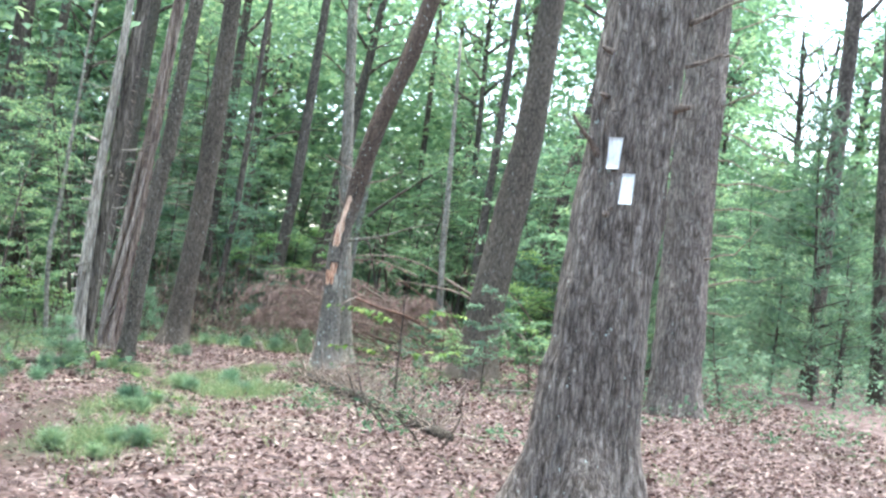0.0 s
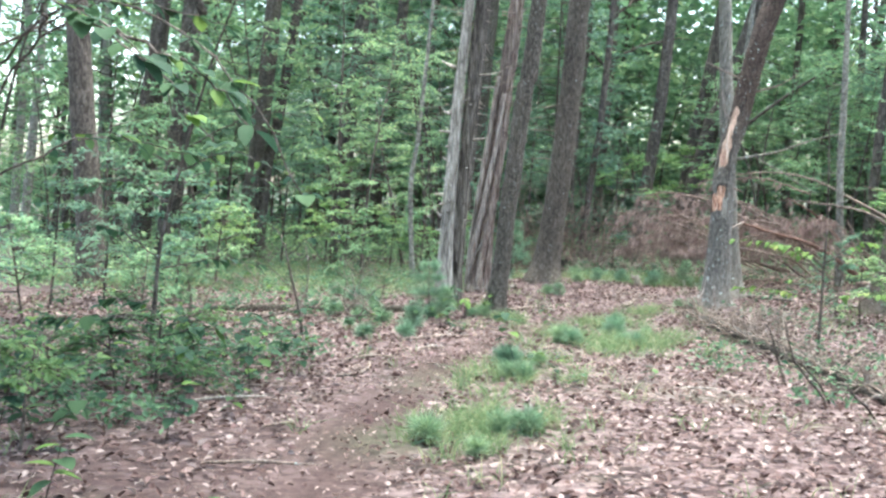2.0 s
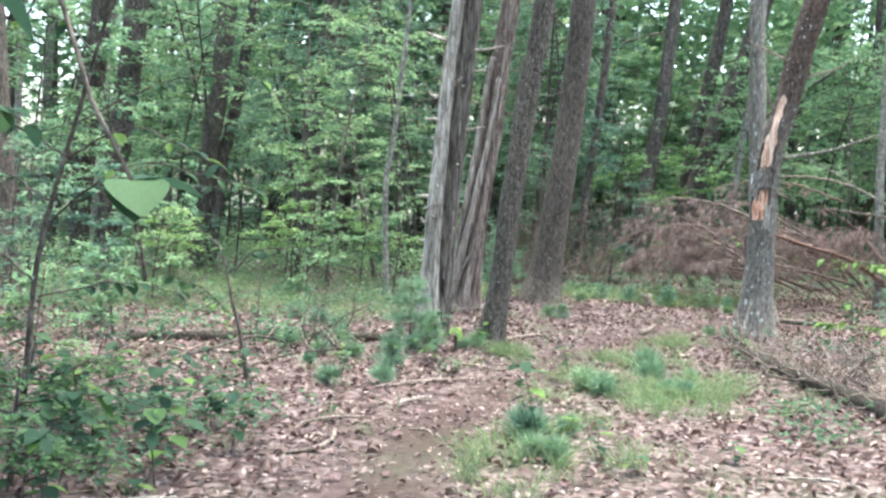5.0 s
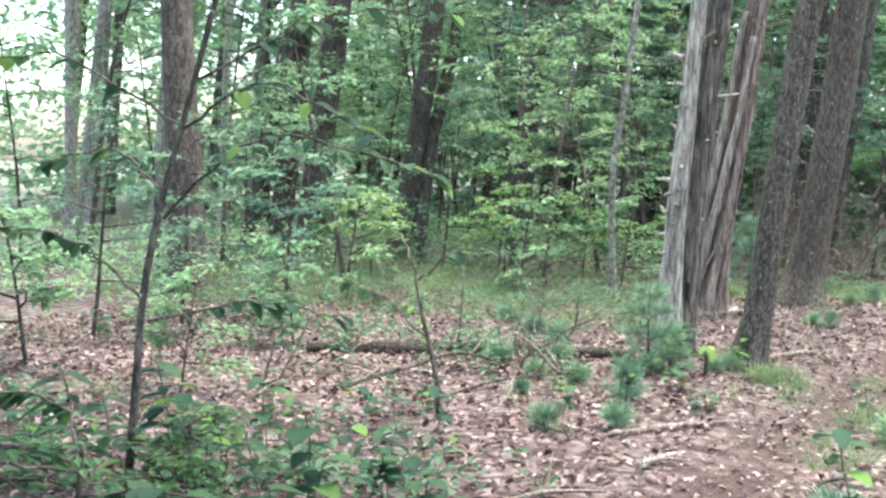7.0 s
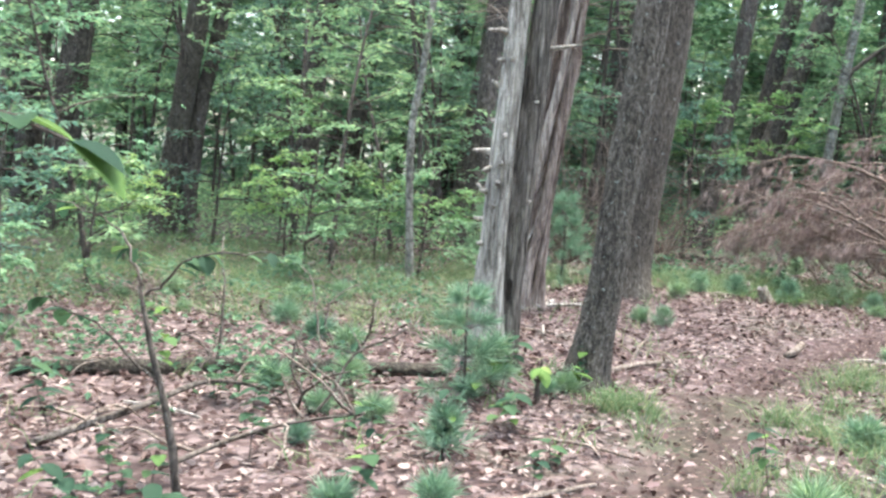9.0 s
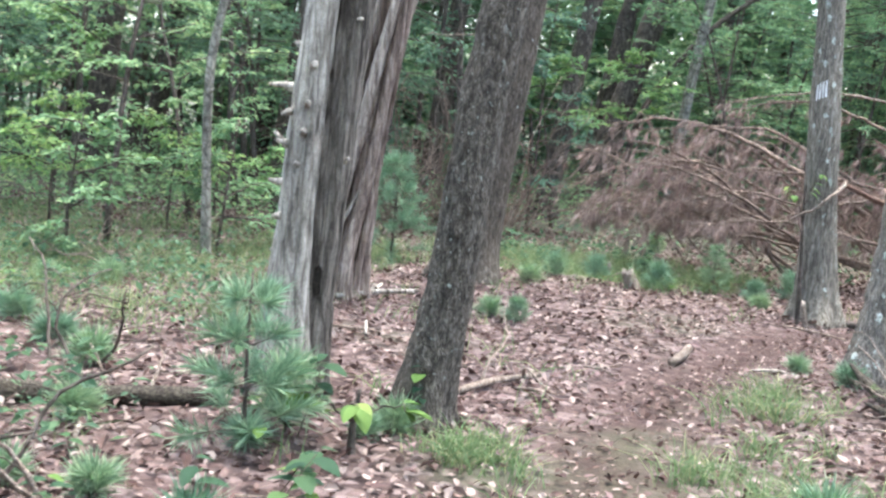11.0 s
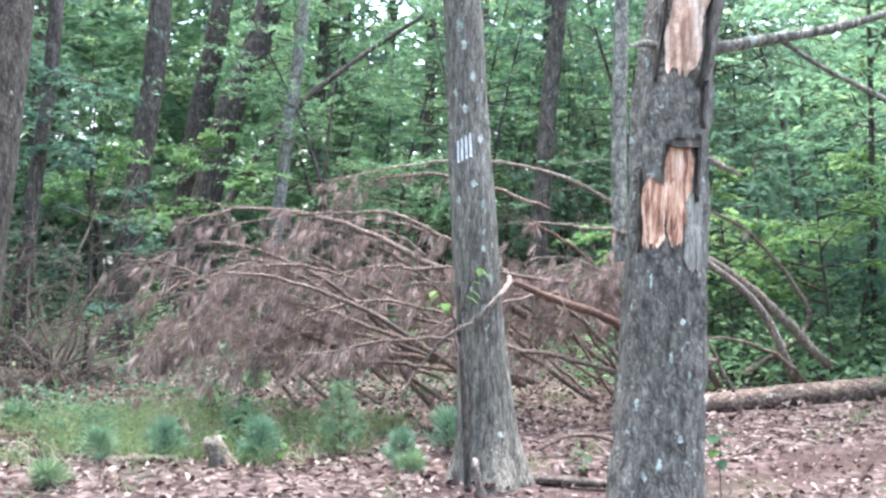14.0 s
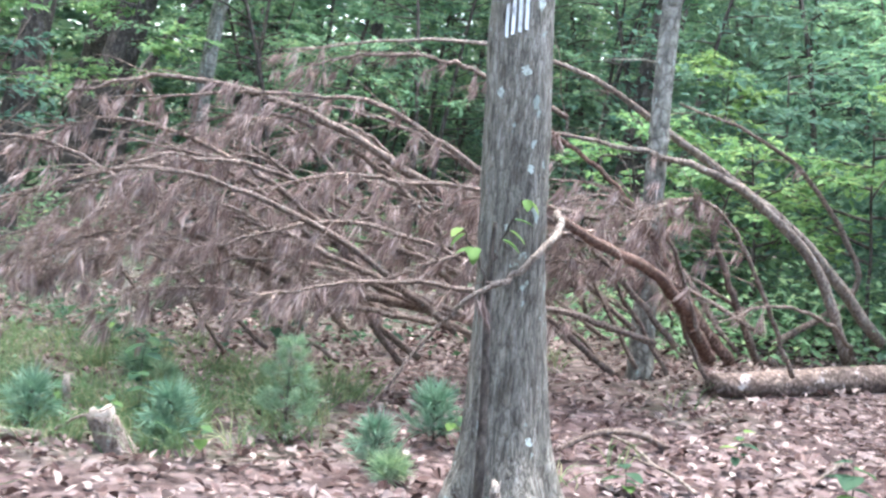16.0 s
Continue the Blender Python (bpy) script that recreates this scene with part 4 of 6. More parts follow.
SPRAYS = [spray_tree(31, 5.5, 1.9, 20, 0.10, LEAF, low=0.32, per=100), spray_tree(32, 4.2, 1.7, 16, 0.095, LEAF, per=95), spray_tree(33, 6.5, 2.2, 24, 0.105, LEAF, low=0.32, per=100), spray_tree(34, 3.2, 1.3, 14, 0.09, LEAF_DARK, per=80), spray_tree(35, 2.2, 0.9, 12, 0.10, LEAF_DARK), spray_tree(36, 1.4, 0.7, 10, 0.09, LEAF), spray_tree(37, 7.5, 2.2, 26, 0.11, LEAF_DARK, per=90), spray_tree(38, 1.0, 0.8, 9, 0.085, SHOOT_LEAF, per=55, low=0.45), spray_tree(39, 1.7, 1.15, 11, 0.08, LEAF_YELLOW, per=110, low=0.45), spray_tree(40, 2.9, 1.25, 9, 0.085, LEAF_YELLOW, layered=0.12, per=150, low=0.62)]
PINES = [needle_tree(41, 0.3, 0.17, 3, 0.11, True), needle_tree(42, 0.15, 0.1, 2, 0.12, True), needle_tree(43, 1.3, 0.5, 7, 0.12, True), needle_tree(44, 5.0, 1.6, 14, 0.2), needle_tree(45, 0.92, 0.34, 4, 0.12, True)]


def open_view(x, y):
    """True where the wood stays clear of young trees."""
    if y < 36.5 and -4.6 < x < 1.2:
        return True
    if y < 29 and -6.6 < x < 3.0:
        return True
    if x <= -6.6 and y < 21 + 0.35 * (x + 6.6):
        return True
    if x >= 3.0 and y < 21 - 0.2 * (x - 3):
        return True
    return False


g = np.random.default_rng(77)
SPOTS = []
for _ in range(4000):
    y = g.uniform(10, 50)
    x = g.uniform(-10 - 0.42 * y, 6 + 0.22 * y)
    if open_view(x, y) or any((x - a) ** 2 + (y - b) ** 2 < 1.1 for a, b in SPOTS):
        continue
    bright = x < -9 - 0.25 * y
    if bright and g.random() < 0.8:
        continue
    if x < -6.6 and y < 31 and g.random() < 0.3:
        continue
    SPOTS.append((x, y))
    if len(SPOTS) >= 215:
        break
for k, (x, y) in enumerate(SPOTS):
    r = g.random()
    if x > 3 and y > 20 and r < 0.25:
        plant(PINES[3], "pine_sapling", "blue-green young white pine in the undergrowth", x, y, g.uniform(0.7, 1.3), g.uniform(0, 6), "young pines of the wood")
    else:
        near = y < 30
        j = int(g.choice([3, 3, 5, 1])) if near and r < 0.4 else int(g.choice([0, 6, 2, 3, 6, 6] if -14 < x < -4 and y > 28 else [0, 1, 2, 0, 6, 2]))
        sc = g.uniform(0.75, 1.25) * (0.6 if 0.28 < math.atan2(x, y) < 0.41 else 1.0)
        plant(SPRAYS[j], "understory_tree", "young broadleaf tree with level sprays of leaves", x, y, sc, g.uniform(0, 6), "young trees of the wood")


def far_woods():
    """The closed wall of leaves far off, with ragged top and gaps."""
    g = np.random.default_rng(5)
    b, n = Buf(), 210000
    ang = g.uniform(-52, 40, 1500)
    dist = g.uniform(39, 72, 1500)
    tall = np.where(((ang > 4.1) & (ang < 8.0)) | ((ang > 19.0) & (ang < 24.0)), 7.0, 19.0) * g.uniform(0.75, 1.15, 1500)
    keep = (ang > -27) | (g.random(1500) < 0.3)
    ang, dist, tall = np.radians(ang[keep]), dist[keep], tall[keep]
    c = np.stack([np.sin(ang) * dist - 1, np.cos(ang) * dist + 3, g.random(len(ang)) * tall], -1)
    p = c[g.integers(0, len(c), n)] + g.normal(0, 1, (n, 3)) * [1.3, 1.3, 0.5]
    p[:, 2] = np.maximum(p[:, 2], 0.1)
    way = unit(g.normal(0, 1, (n, 3)) * [1, 1, 0.4])
    up = unit(np.stack([g.normal(0, 0.6, n), g.normal(0, 0.6, n), np.ones(n)], -1))
    L = g.uniform(0.26, 0.55, n)
    leaves4(b, p, way, up, L, L * 0.6)
    return tagged(new("far_foliage", b.mesh("far_foliage", LEAF, False)), "dense green leaves of the far wood", "foliage", kind="stuff")


far_woods()
for x, y, s in [(5.0, 31.0, 1.0), (7.2, 33.0, 1.2), (9.2, 30.0, 1.1), (6.4, 36.0, 1.3), (3.6, 34.5, 1.0), (9.8, 25.5, 1.0)]:
    plant(PINES[3], "pine_sapling", "blue-green young white pine in the undergrowth", x, y, s, x * 3, "young pines of the wood")
for k, (x, y, r, ln) in enumerate([(-17.5, 26, 0.16, 0.06), (-19.0, 30, 0.13, 0.1), (-18.2, 31.5, 0.1, 0.02), (-20.5, 29, 0.15, -0.02), (-22, 34, 0.14, 0.08), (-16.6, 24.5, 0.08, 0.12), (-21.5, 38, 0.16, 0.05), (-24, 33, 0.15, 0.04), (-23, 41, 0.14, 0.0), (-18.6, 36, 0.12, 0.09)]):
    tree("forest_tree", "pale slim trunk against the bright clearing", x, y, [(0, x), (3, x + 3 * ln), (6, x + 6 * ln)], [(0, r), (6, r * 0.8)], BARK_PALE, 350 + k, 12, 0.5, True, 12.0, "trees of the wood", relief=0.008, flare=0.3)
g = np.random.default_rng(15)
for k in range(70):
    a, d = radians(g.uniform(-46, 34)), g.uniform(36, 60)
    x, y = math.sin(a) * d - 1, math.cos(a) * d + 3
    ln = g.normal(0.06, 0.05)
    r = g.uniform(0.1, 0.24)
    tree("forest_tree", "dark slender trunk among green understory leaves", x, y, [(0, x), (3, x + 3 * ln), (6, x + 6 * ln)], [(0, r), (6, r * 0.8)], BARK_DARK, 400 + k, 10, 0.8, not (4.0 < math.degrees(a) < 8.0 or 18.0 < math.degrees(a) < 25.0), g.uniform(9, 14), "trees of the wood", relief=0.01, flare=0.3)

# the wood beside the walker: unseen trees added to shade the near ground
for k, (x, y) in enumerate([(-9.5, 8.0), (-11.5, 11.5), (-7.2, 5.6), (-13.0, 14.5), (-9.0, 3.0), (4.5, 4.0), (6.5, 9.5)]):
    tree("forest_tree", "dark slender trunk among green understory leaves", x, y, [(0, x), (3, x + 0.1), (6, x + 0.3)], [(0, 0.22), (6, 0.18)], BARK_DARK, 600 + k, 14, 0.5, 1.35, 13.0, "trees of the wood", relief=0.01, flare=0.3)
# unseen wood closing the place behind the walker, which also blocks sky light
g = np.random.default_rng(16)
for k in range(46):
    a, d = radians(g.uniform(60, 300)), g.uniform(9, 30)
    x, y = math.sin(a) * d - 1.5, math.cos(a) * d + 5
    if path_gap(x, y) < 1.5 or (x < -12 and y > 12):
        continue
    r = g.uniform(0.12, 0.3)
    tree("forest_tree", "dark slender trunk among green understory leaves", x, y, [(0, x), (3, x + 0.1), (6, x + 0.2)], [(0, r), (6, r * 0.8)], BARK_DARK, 500 + k, 12, 0.8, True, g.uniform(10, 14), "trees of the wood", relief=0.01, flare=0.3)
    x, y = x + g.normal(0, 2), y + g.normal(0, 2)
    if path_gap(x, y) > 2.0:
        plant(SPRAYS[int(g.choice([0, 1, 2, 6]))], "understory_tree", "young broadleaf tree with level sprays of leaves", x, y, g.uniform(0.8, 1.2), g.uniform(0, 6), "young trees of the wood")

# ---- undergrowth, too fine to count ----
def undergrowth(name, label, areas, n, size, mat, seed, tall=0.6, crowd=40, spread=0.28):
    g = np.random.default_rng(seed)
    b = Buf()
    for x0, x1, y0, y1, share in areas:
        m = int(n * share)
        k = max(m // crowd, 1)
        c = np.stack([g.uniform(x0, x1, k), g.uniform(y0, y1, k)], -1)
        top = tall * g.uniform(0.25, 1.2, k)
        w = g.integers(0, k, m)
        xy = c[w] + g.normal(0, spread, (m, 2))
        z = height(xy[:, 0], xy[:, 1]) + 0.04 + top[w] * g.random(m) ** 0.8
        way = unit(np.stack([g.normal(0, 1, m), g.normal(0, 1, m), g.normal(0.1, 0.4, m)], -1))
        up = unit(np.stack([g.normal(0, 0.45, m), g.normal(0, 0.45, m), np.ones(m)], -1))
        L = size * g.uniform(0.5, 1.3, m)
        leaves4(b, np.column_stack([xy, z]), way, up, L, L * 0.55)
    return tagged(new(name, b.mesh(name, mat, False)), label, "undergrowth", kind="stuff")


undergrowth("undergrowth", "low green leafy undergrowth along the wood edge", [(-17, -6.5, 25.5, 37, 0.3), (-20, -11, 14, 24, 0.25), (-6.5, 3, 29, 40, 0.16), (1.6, 6.0, 26.5, 29, 0.13)], 38000, 0.095, LEAF, 81, 0.75)
undergrowth("undergrowth", "low deep green undergrowth along the wood edge", [(3.2, 13, 18, 34, 1.0)], 13000, 0.1, LEAF_DARK, 84, 0.8)
undergrowth("low_cover", "low dark green plants over the leaf litter", [(-8.5, -4.6, 9.0, 13.5, 0.18), (-6.4, -4.3, 9.3, 14.0, 0.12), (2.0, 6.5, 12.5, 19, 0.16), (-11, -5.2, 16, 25, 0.4), (-1, 2.5, 12, 19, 0.1), (-4, 0.5, 25, 28, 0.1)], 9000, 0.075, LOW_LEAF, 82, 0.3, 40, 0.16)
undergrowth("far_shrubs", "dim leafy shrubs closing the wood", [(-25, -5, 38, 47, 1.0)], 17000, 0.16, LEAF, 85, 3.4)
undergrowth("shrub_wall", "bright leafy shrubs behind the fallen pine", [(3.0, 9.5, 27.5, 33, 0.4), (-9, 5, 38, 44, 0.6)], 26000, 0.12, LEAF_DARK, 83, 3.0)


def grass():
    g = np.random.default_rng(91)
    b = Buf()
    P = []
    for cx, cy, r in GRASSY:
        k = int((44 if cy > 24 else 40) * r)
        tx, ty = g.normal(cx, 0.42 * r, k), g.normal(cy, 0.5 * r, k)
        for a, c in zip(tx, ty):
            if path_gap(a, c) > 0.28:
                m = g.integers(14, 34)
                P.append(np.column_stack([g.normal(a, 0.05, m), g.normal(c, 0.05, m)]))
    for _ in range(330):
        a, c = g.uniform(-11, 3), g.uniform(7, 29)
        if path_gap(a, c) > 0.4:
            m = g.integers(6, 16)
            P.append(np.column_stack([g.normal(a, 0.06, m), g.normal(c, 0.06, m)]))
    for _ in range(900):
        a, c = g.uniform(-13, -5), g.uniform(19.5, 27)
        m = g.integers(8, 20)
        P.append(np.column_stack([g.normal(a, 0.08, m), g.normal(c, 0.08, m)]))
    P = np.concatenate(P)
    n = len(P)
    base = np.column_stack([P, height(P[:, 0], P[:, 1]) - 0.01])
    L = g.uniform(0.10, 0.27, n)[:, None]
    d = unit(np.stack([g.normal(0, 0.5, n), g.normal(0, 0.5, n), np.ones(n)], -1))
    side = unit(np.cross(d, g.normal(0, 1, (n, 3)))) * 0.0035
    bend = np.column_stack([d[:, :2] * 0.7, np.full(n, -0.15)]) * L
    mid, tip = base + d * L * 0.55, base + d * L + bend
    v = np.stack([base - side, base + side, mid + side * 0.8, mid - side * 0.8, tip], 1)
    q = np.arange(n)[:, None] * 5
    b.add(v.reshape(-1, 3), q + [0, 1, 2, 3], q + [3, 2, 4])
    tagged(new("grass", b.mesh("grass", GRASS, False)), "thin green and straw grass tufts", "grass", kind="stuff")


grass()


# ---- leaf litter ----
def litter():
    g = np.random.default_rng(92)
    b = Buf()
    n = 165000
    x, y = g.uniform(-11, 6.5, n), 2.5 + 28 * g.random(n) ** 1.05
    gap = path_gap(x, y)
    keep = g.random(n) < np.where(gap < 0.3, np.where(y > 13, 0.8, 0.45), np.where(gap < 0.5, 0.85, 1.0))
    for cx, cy, r in GRASSY:
        keep &= ~((np.hypot(x - cx, y - cy) < 0.7 * r) & (g.random(n) < (0.15 if cy > 24 else 0.4)))
    # fewer pale leaves over the painted shade, so it stays dark
    keep &= g.random(n) > 0.45 * np.exp(-(((x + 3.9) / 1.4) ** 2 + ((y - 8.3) / 2.6) ** 2))
    x, y = x[keep], y[keep]
    n = len(x)
    a = g.uniform(0, 2 * np.pi, n)
    way = unit(np.stack([np.cos(a), np.sin(a), g.normal(0.06, 0.24, n)], -1))
    up = unit(np.stack([g.normal(0, 0.33, n), g.normal(0, 0.33, n), np.ones(n)], -1))
    L = g.uniform(0.026, 0.074, n) * np.where(path_gap(x, y) < 0.4, 0.75, 1.0)
    leaves6(b, np.column_stack([x, y, height(x, y) + g.uniform(0.004, 0.026, n)]), way, up, L, L * g.uniform(0.35, 0.75, n), 0.5)
    m = 500
    y2 = g.uniform(4, 24, m)
    x2 = np.interp(y2, PATH[:, 0], PATH[:, 1]) + g.normal(0, 0.3, m)
    a2 = g.uniform(0, 2 * np.pi, m)
    L2 = g.uniform(0.012, 0.04, m)
    leaves4(b, np.column_stack([x2, y2, height(x2, y2) + 0.008]), np.stack([np.cos(a2), np.sin(a2), 0 * a2], -1), unit(np.stack([g.normal(0, 0.2, m), g.normal(0, 0.2, m), np.ones(m)], -1)), L2, L2 * 0.5)
    top = tagged(new("leaf_litter", b.mesh("leaf_litter", LITTER, False)), "dry pink-brown fallen oak leaves carpet", "leaves", kind="stuff")
    shapes = []
    for s in range(4):
        q = np.random.default_rng(60 + s)
        u = np.linspace(0, 1, 9)
        w = 0.30 * np.sin(np.pi * u) ** 0.7 * (1 + 0.38 * np.cos(u * 2 * np.pi * 3.5 + s))
        z = 0.10 * np.sin(np.pi * u) * q.uniform(0.4, 1.4)
        mid = np.column_stack([u, 0 * u, z])
        left = np.column_stack([u - 0.03, w, z + w * q.uniform(0.1, 0.7)])
        right = np.column_stack([u - 0.03, -w, z + w * q.uniform(-0.1, 0.6)])
        k = np.arange(8)
        shapes.append(Buf().add(np.concatenate([mid, left, right]), np.stack([k, k + 1, k + 10, k + 9], -1), np.stack([k + 1, k, k + 18, k + 19], -1)).mesh("fallen_leaf", LITTER_SINGLE, False))
    count = 0
    while count < 300:
        yy = g.uniform(9, 23)
        xx = float(np.interp(yy, PATH[:, 0], PATH[:, 1])) + g.normal(0, 0.8)
        ob = part("fallen_leaf", shapes[count % 4], None, top)
        ob.location = on_ground(xx, yy, 0.03)
        s = g.uniform(0.055, 0.09)
        ob.rotation_euler, ob.scale = (g.normal(0, 0.25), g.normal(0, 0.2), g.uniform(0, 6.3)), (s, s, s)
        count += 1


litter()


# ---- pine seedlings ----
def seedling(k, x, y, s=1.0, label="small blue-green white pine seedling in leaf litter"):
    plant(PINES[k], "pine_seedling", label, x, y, s, x * 7.3 + y, "pine seedlings", category="seedling")


seedling(4, -4.62, 17.42, 0.95, "bushy young white pine at the snag's foot")
seedling(0, -4.5, 17.75, 1.25, "bushy young white pine at the snag's foot")
seedling(1, -4.0, 17.95, 0.95)
seedling(1, -4.12, 17.8, 0.7)
seedling(2, -4.88, 24.5, 0.95, "soft blue-green young pine behind the cedar")
seedling(2, -6.0, 25.2, 0.8, "soft blue-green young pine behind the cedar")
for x, y, k, sc in [(-1.63, 24.3, 2, 0.42), (-2.2, 24.15, 0, 0.95), (-2.8, 24.3, 0, 0.9), (-1.3, 23.9, 0, 0.8), (-3.2, 24.0, 0, 0.8)]:
    seedling(k, x, y, sc)
g = np.random.default_rng(93)
for cx, cy, n, sp in [(-2.75, 12.7, 5, 0.28), (-2.2, 15.8, 6, 0.45), (-2.55, 9.9, 4, 0.25), (-2.75, 13.2, 3, 0.2), (-2.2, 10.2, 3, 0.2), (-1.85, 15.1, 5, 0.4), (-2.4, 17.2, 3, 0.3), (-4.9, 16.3, 9, 0.7), (-5.4, 17.8, 7, 0.7), (-4.4, 15.0, 3, 0.4), (-2.6, 25.2, 4, 0.7), (-1.6, 24.4, 4, 0.4), (-2.9, 24.0, 4, 0.4), (-6.6, 18.6, 8, 0.9), (-7.6, 20.5, 8, 1.0), (-1.35, 20.2, 2, 0.07), (-1.55, 20.6, 1, 0.1), (-0.9, 23.2, 2, 0.1), (-3.6, 22.4, 3, 0.4), (-3.2, 26.5, 5, 0.8)]:
    for _ in range((n + 1) // 2):
        x, y = g.normal(cx, sp), g.normal(cy, sp)
        if path_gap(x, y) > 0.3:
            seedling(1 if g.random() < 0.9 or (x > -3.2 and y < 18) else 0, x, y, g.uniform(0.6, 1.15))


# ---- broadleaf plants with separate leaves ----
def leaf_shape(seed, broad, mat):
    q = np.random.default_rng(seed)
    u = np.linspace(0, 1, 8)
    w = broad * np.sin(np.pi * u ** 0.85) ** 0.8
    z = -0.22 * u**2
    k = np.arange(7)
    v = np.concatenate([np.column_stack([u, 0 * u, z]), np.column_stack([u, w, z + w * 0.3]), np.column_stack([u, -w, z + w * q.uniform(0.15, 0.35)])])
    return Buf().add(v, np.stack([k, k + 1, k + 9, k + 8], -1), np.stack([k + 1, k, k + 16, k + 17], -1)).mesh("leaf", mat)


BRIGHT_LEAF = leaf_material("bright_leaf", [(0.0, (0.10, 0.18, 0.055)), (0.7, (0.15, 0.245, 0.07)), (1.0, (0.22, 0.28, 0.085))], 0.45, 0.65, per_object=True)
LEAF_SHAPES = [leaf_shape(1, 0.30, FERN_LEAF), leaf_shape(2, 0.38, FERN_LEAF), leaf_shape(3, 0.24, FERN_LEAF), leaf_shape(4, 0.3, BRIGHT_LEAF), leaf_shape(5, 0.36, BRIGHT_LEAF), leaf_shape(6, 0.28, BRIGHT_LEAF)]


def put_leaf(parent, at, turn, tilt, size, k, bright=False):
    ob = part("leaf", LEAF_SHAPES[k % 3 + 3 * bright], None, parent)
    ob.location, ob.rotation_euler, ob.scale = at, (0, tilt, turn), (size,) * 3
    return ob


def herb(seed, tall, count, size):
    """One low plant: a thin stem and leaves set round it."""
    g = np.random.default_rng(seed)
    t = thing("woodland_plant", (0, 0, 0), "low woodland plant with broad green leaves", "plant", "woodland plants")
    line = wander((0, 0, -0.02), (g.normal(0, 0.15), g.normal(0, 0.15), 1), tall, 7, 0.08, 0, seed)
    part("stem", tube(Buf(), line, [0.004, 0.002], 5), BARK_DARK, t)
    for k in range(count):
        f = 0.45 + 0.55 * k / max(count - 1, 1)
        p = [float(np.interp(f, np.linspace(0, 1, 7), line[:, c])) for c in range(3)]
        put_leaf(t, p, k * 2.4 + g.uniform(-0.4, 0.4), g.uniform(-0.25, 0.2), size * g.uniform(0.7, 1.2), k)
    return t


HERBS = [herb(1, 0.32, 7, 0.13), herb(2, 0.22, 6, 0.11), herb(3, 0.42, 9, 0.14), herb(4, 0.14, 5, 0.10), herb(5, 0.5, 10, 0.12)]
HERB_SPOTS = [(-5.9, 12.5), (-6.4, 12.8), (-5.1, 13.4), (-4.75, 11.2), (0.42, 22.75)]
for t, (x, y) in zip(HERBS, HERB_SPOTS):
    t.location = on_ground(x, y)
g = np.random.default_rng(94)
for cx, cy, sx, sy, n in [(-5.0, 11.7, 0.6, 0.8, 17), (-2.3, 24.5, 0.7, 0.4, 5), (-4.9, 9.2, 0.5, 0.7, 8), (-4.4, 8.0, 0.35, 0.5, 3), (-6.0, 12.0, 0.8, 0.8, 22), (-5.7, 10.9, 0.5, 0.7, 7), (-5.2, 13.8, 0.7, 0.9, 16), (-5.2, 10.6, 0.6, 0.7, 15), (-7.6, 14.8, 1.2, 1.2, 16), (-5.6, 16.5, 0.9, 1.0, 14), (-4.4, 15.5, 0.4, 0.8, 7), (-2.1, 14.0, 0.5, 2.0, 6), (-2.2, 24.8, 0.8, 0.5, 4), (-1.9, 26.6, 1.0, 0.5, 8), (-0.9, 22.9, 0.2, 0.2, 3), (0.6, 23.2, 0.5, 0.5, 5), (-7.5, 19.0, 1.5, 1.2, 12), (0.4, 18.5, 0.8, 1.2, 8), (-4.3, 17.7, 0.3, 0.3, 5), (3.6, 21.5, 1.5, 1.0, 10)]:
    for _ in range(n):
        x, y = g.normal(cx, sx), g.normal(cy, sy)
        if path_gap(x, y) < 0.4:
            continue
        k = int(g.integers(0, 4)) if g.random() < 0.7 else 4
        s = g.uniform(0.6, 1.1) * (1.25 if y < 13 else 1.0)
        copy_thing(HERBS[k], Matrix.Translation(on_ground(x, y)) @ pose(0, 0, 0, 0, 0, g.uniform(0, 360)) @ Matrix.Scale(s, 4))


for x, y, k, s in [(-2.55, 6.15, 4, 1.1), (-2.75, 6.2, 0, 1.3)]:
    copy_thing(HERBS[k], Matrix.Translation(on_ground(x, y)) @ pose(0, 0, 0, 0, 0, x * 200) @ Matrix.Scale(s, 4))


# ---- leafy saplings by the path ----
def leafy_sapling(label, x, y, stem, branches, size, seed, name="sapling", per=11, bright=False):
    g = np.random.default_rng(seed)
    t = thing(name, on_ground(x, y), label, "sapling")
    part("stem", tube(Buf(), smooth_line(stem, 22), [0.024, 0.016, 0.008], 8, 0.08), BARK_DARK, t)
    for w, line in enumerate(branches):
        pts = smooth_line(line, 16) + g.normal(0, 0.008, (16, 3))
        limb = part("branch", tube(Buf(), pts, [0.008, 0.003], 5), BARK_DARK, t)
        for k in range(per):
            i = int(g.integers(4, 16)) if k else 15
            a = math.atan2(pts[-1][1] - pts[0][1], pts[-1][0] - pts[0][0]) + g.uniform(-1.3, 1.3)
            put_leaf(limb, tuple(pts[i]), a, g.uniform(-0.1, 0.7), size * g.uniform(0.7, 1.2), k + w, bright)
    return t


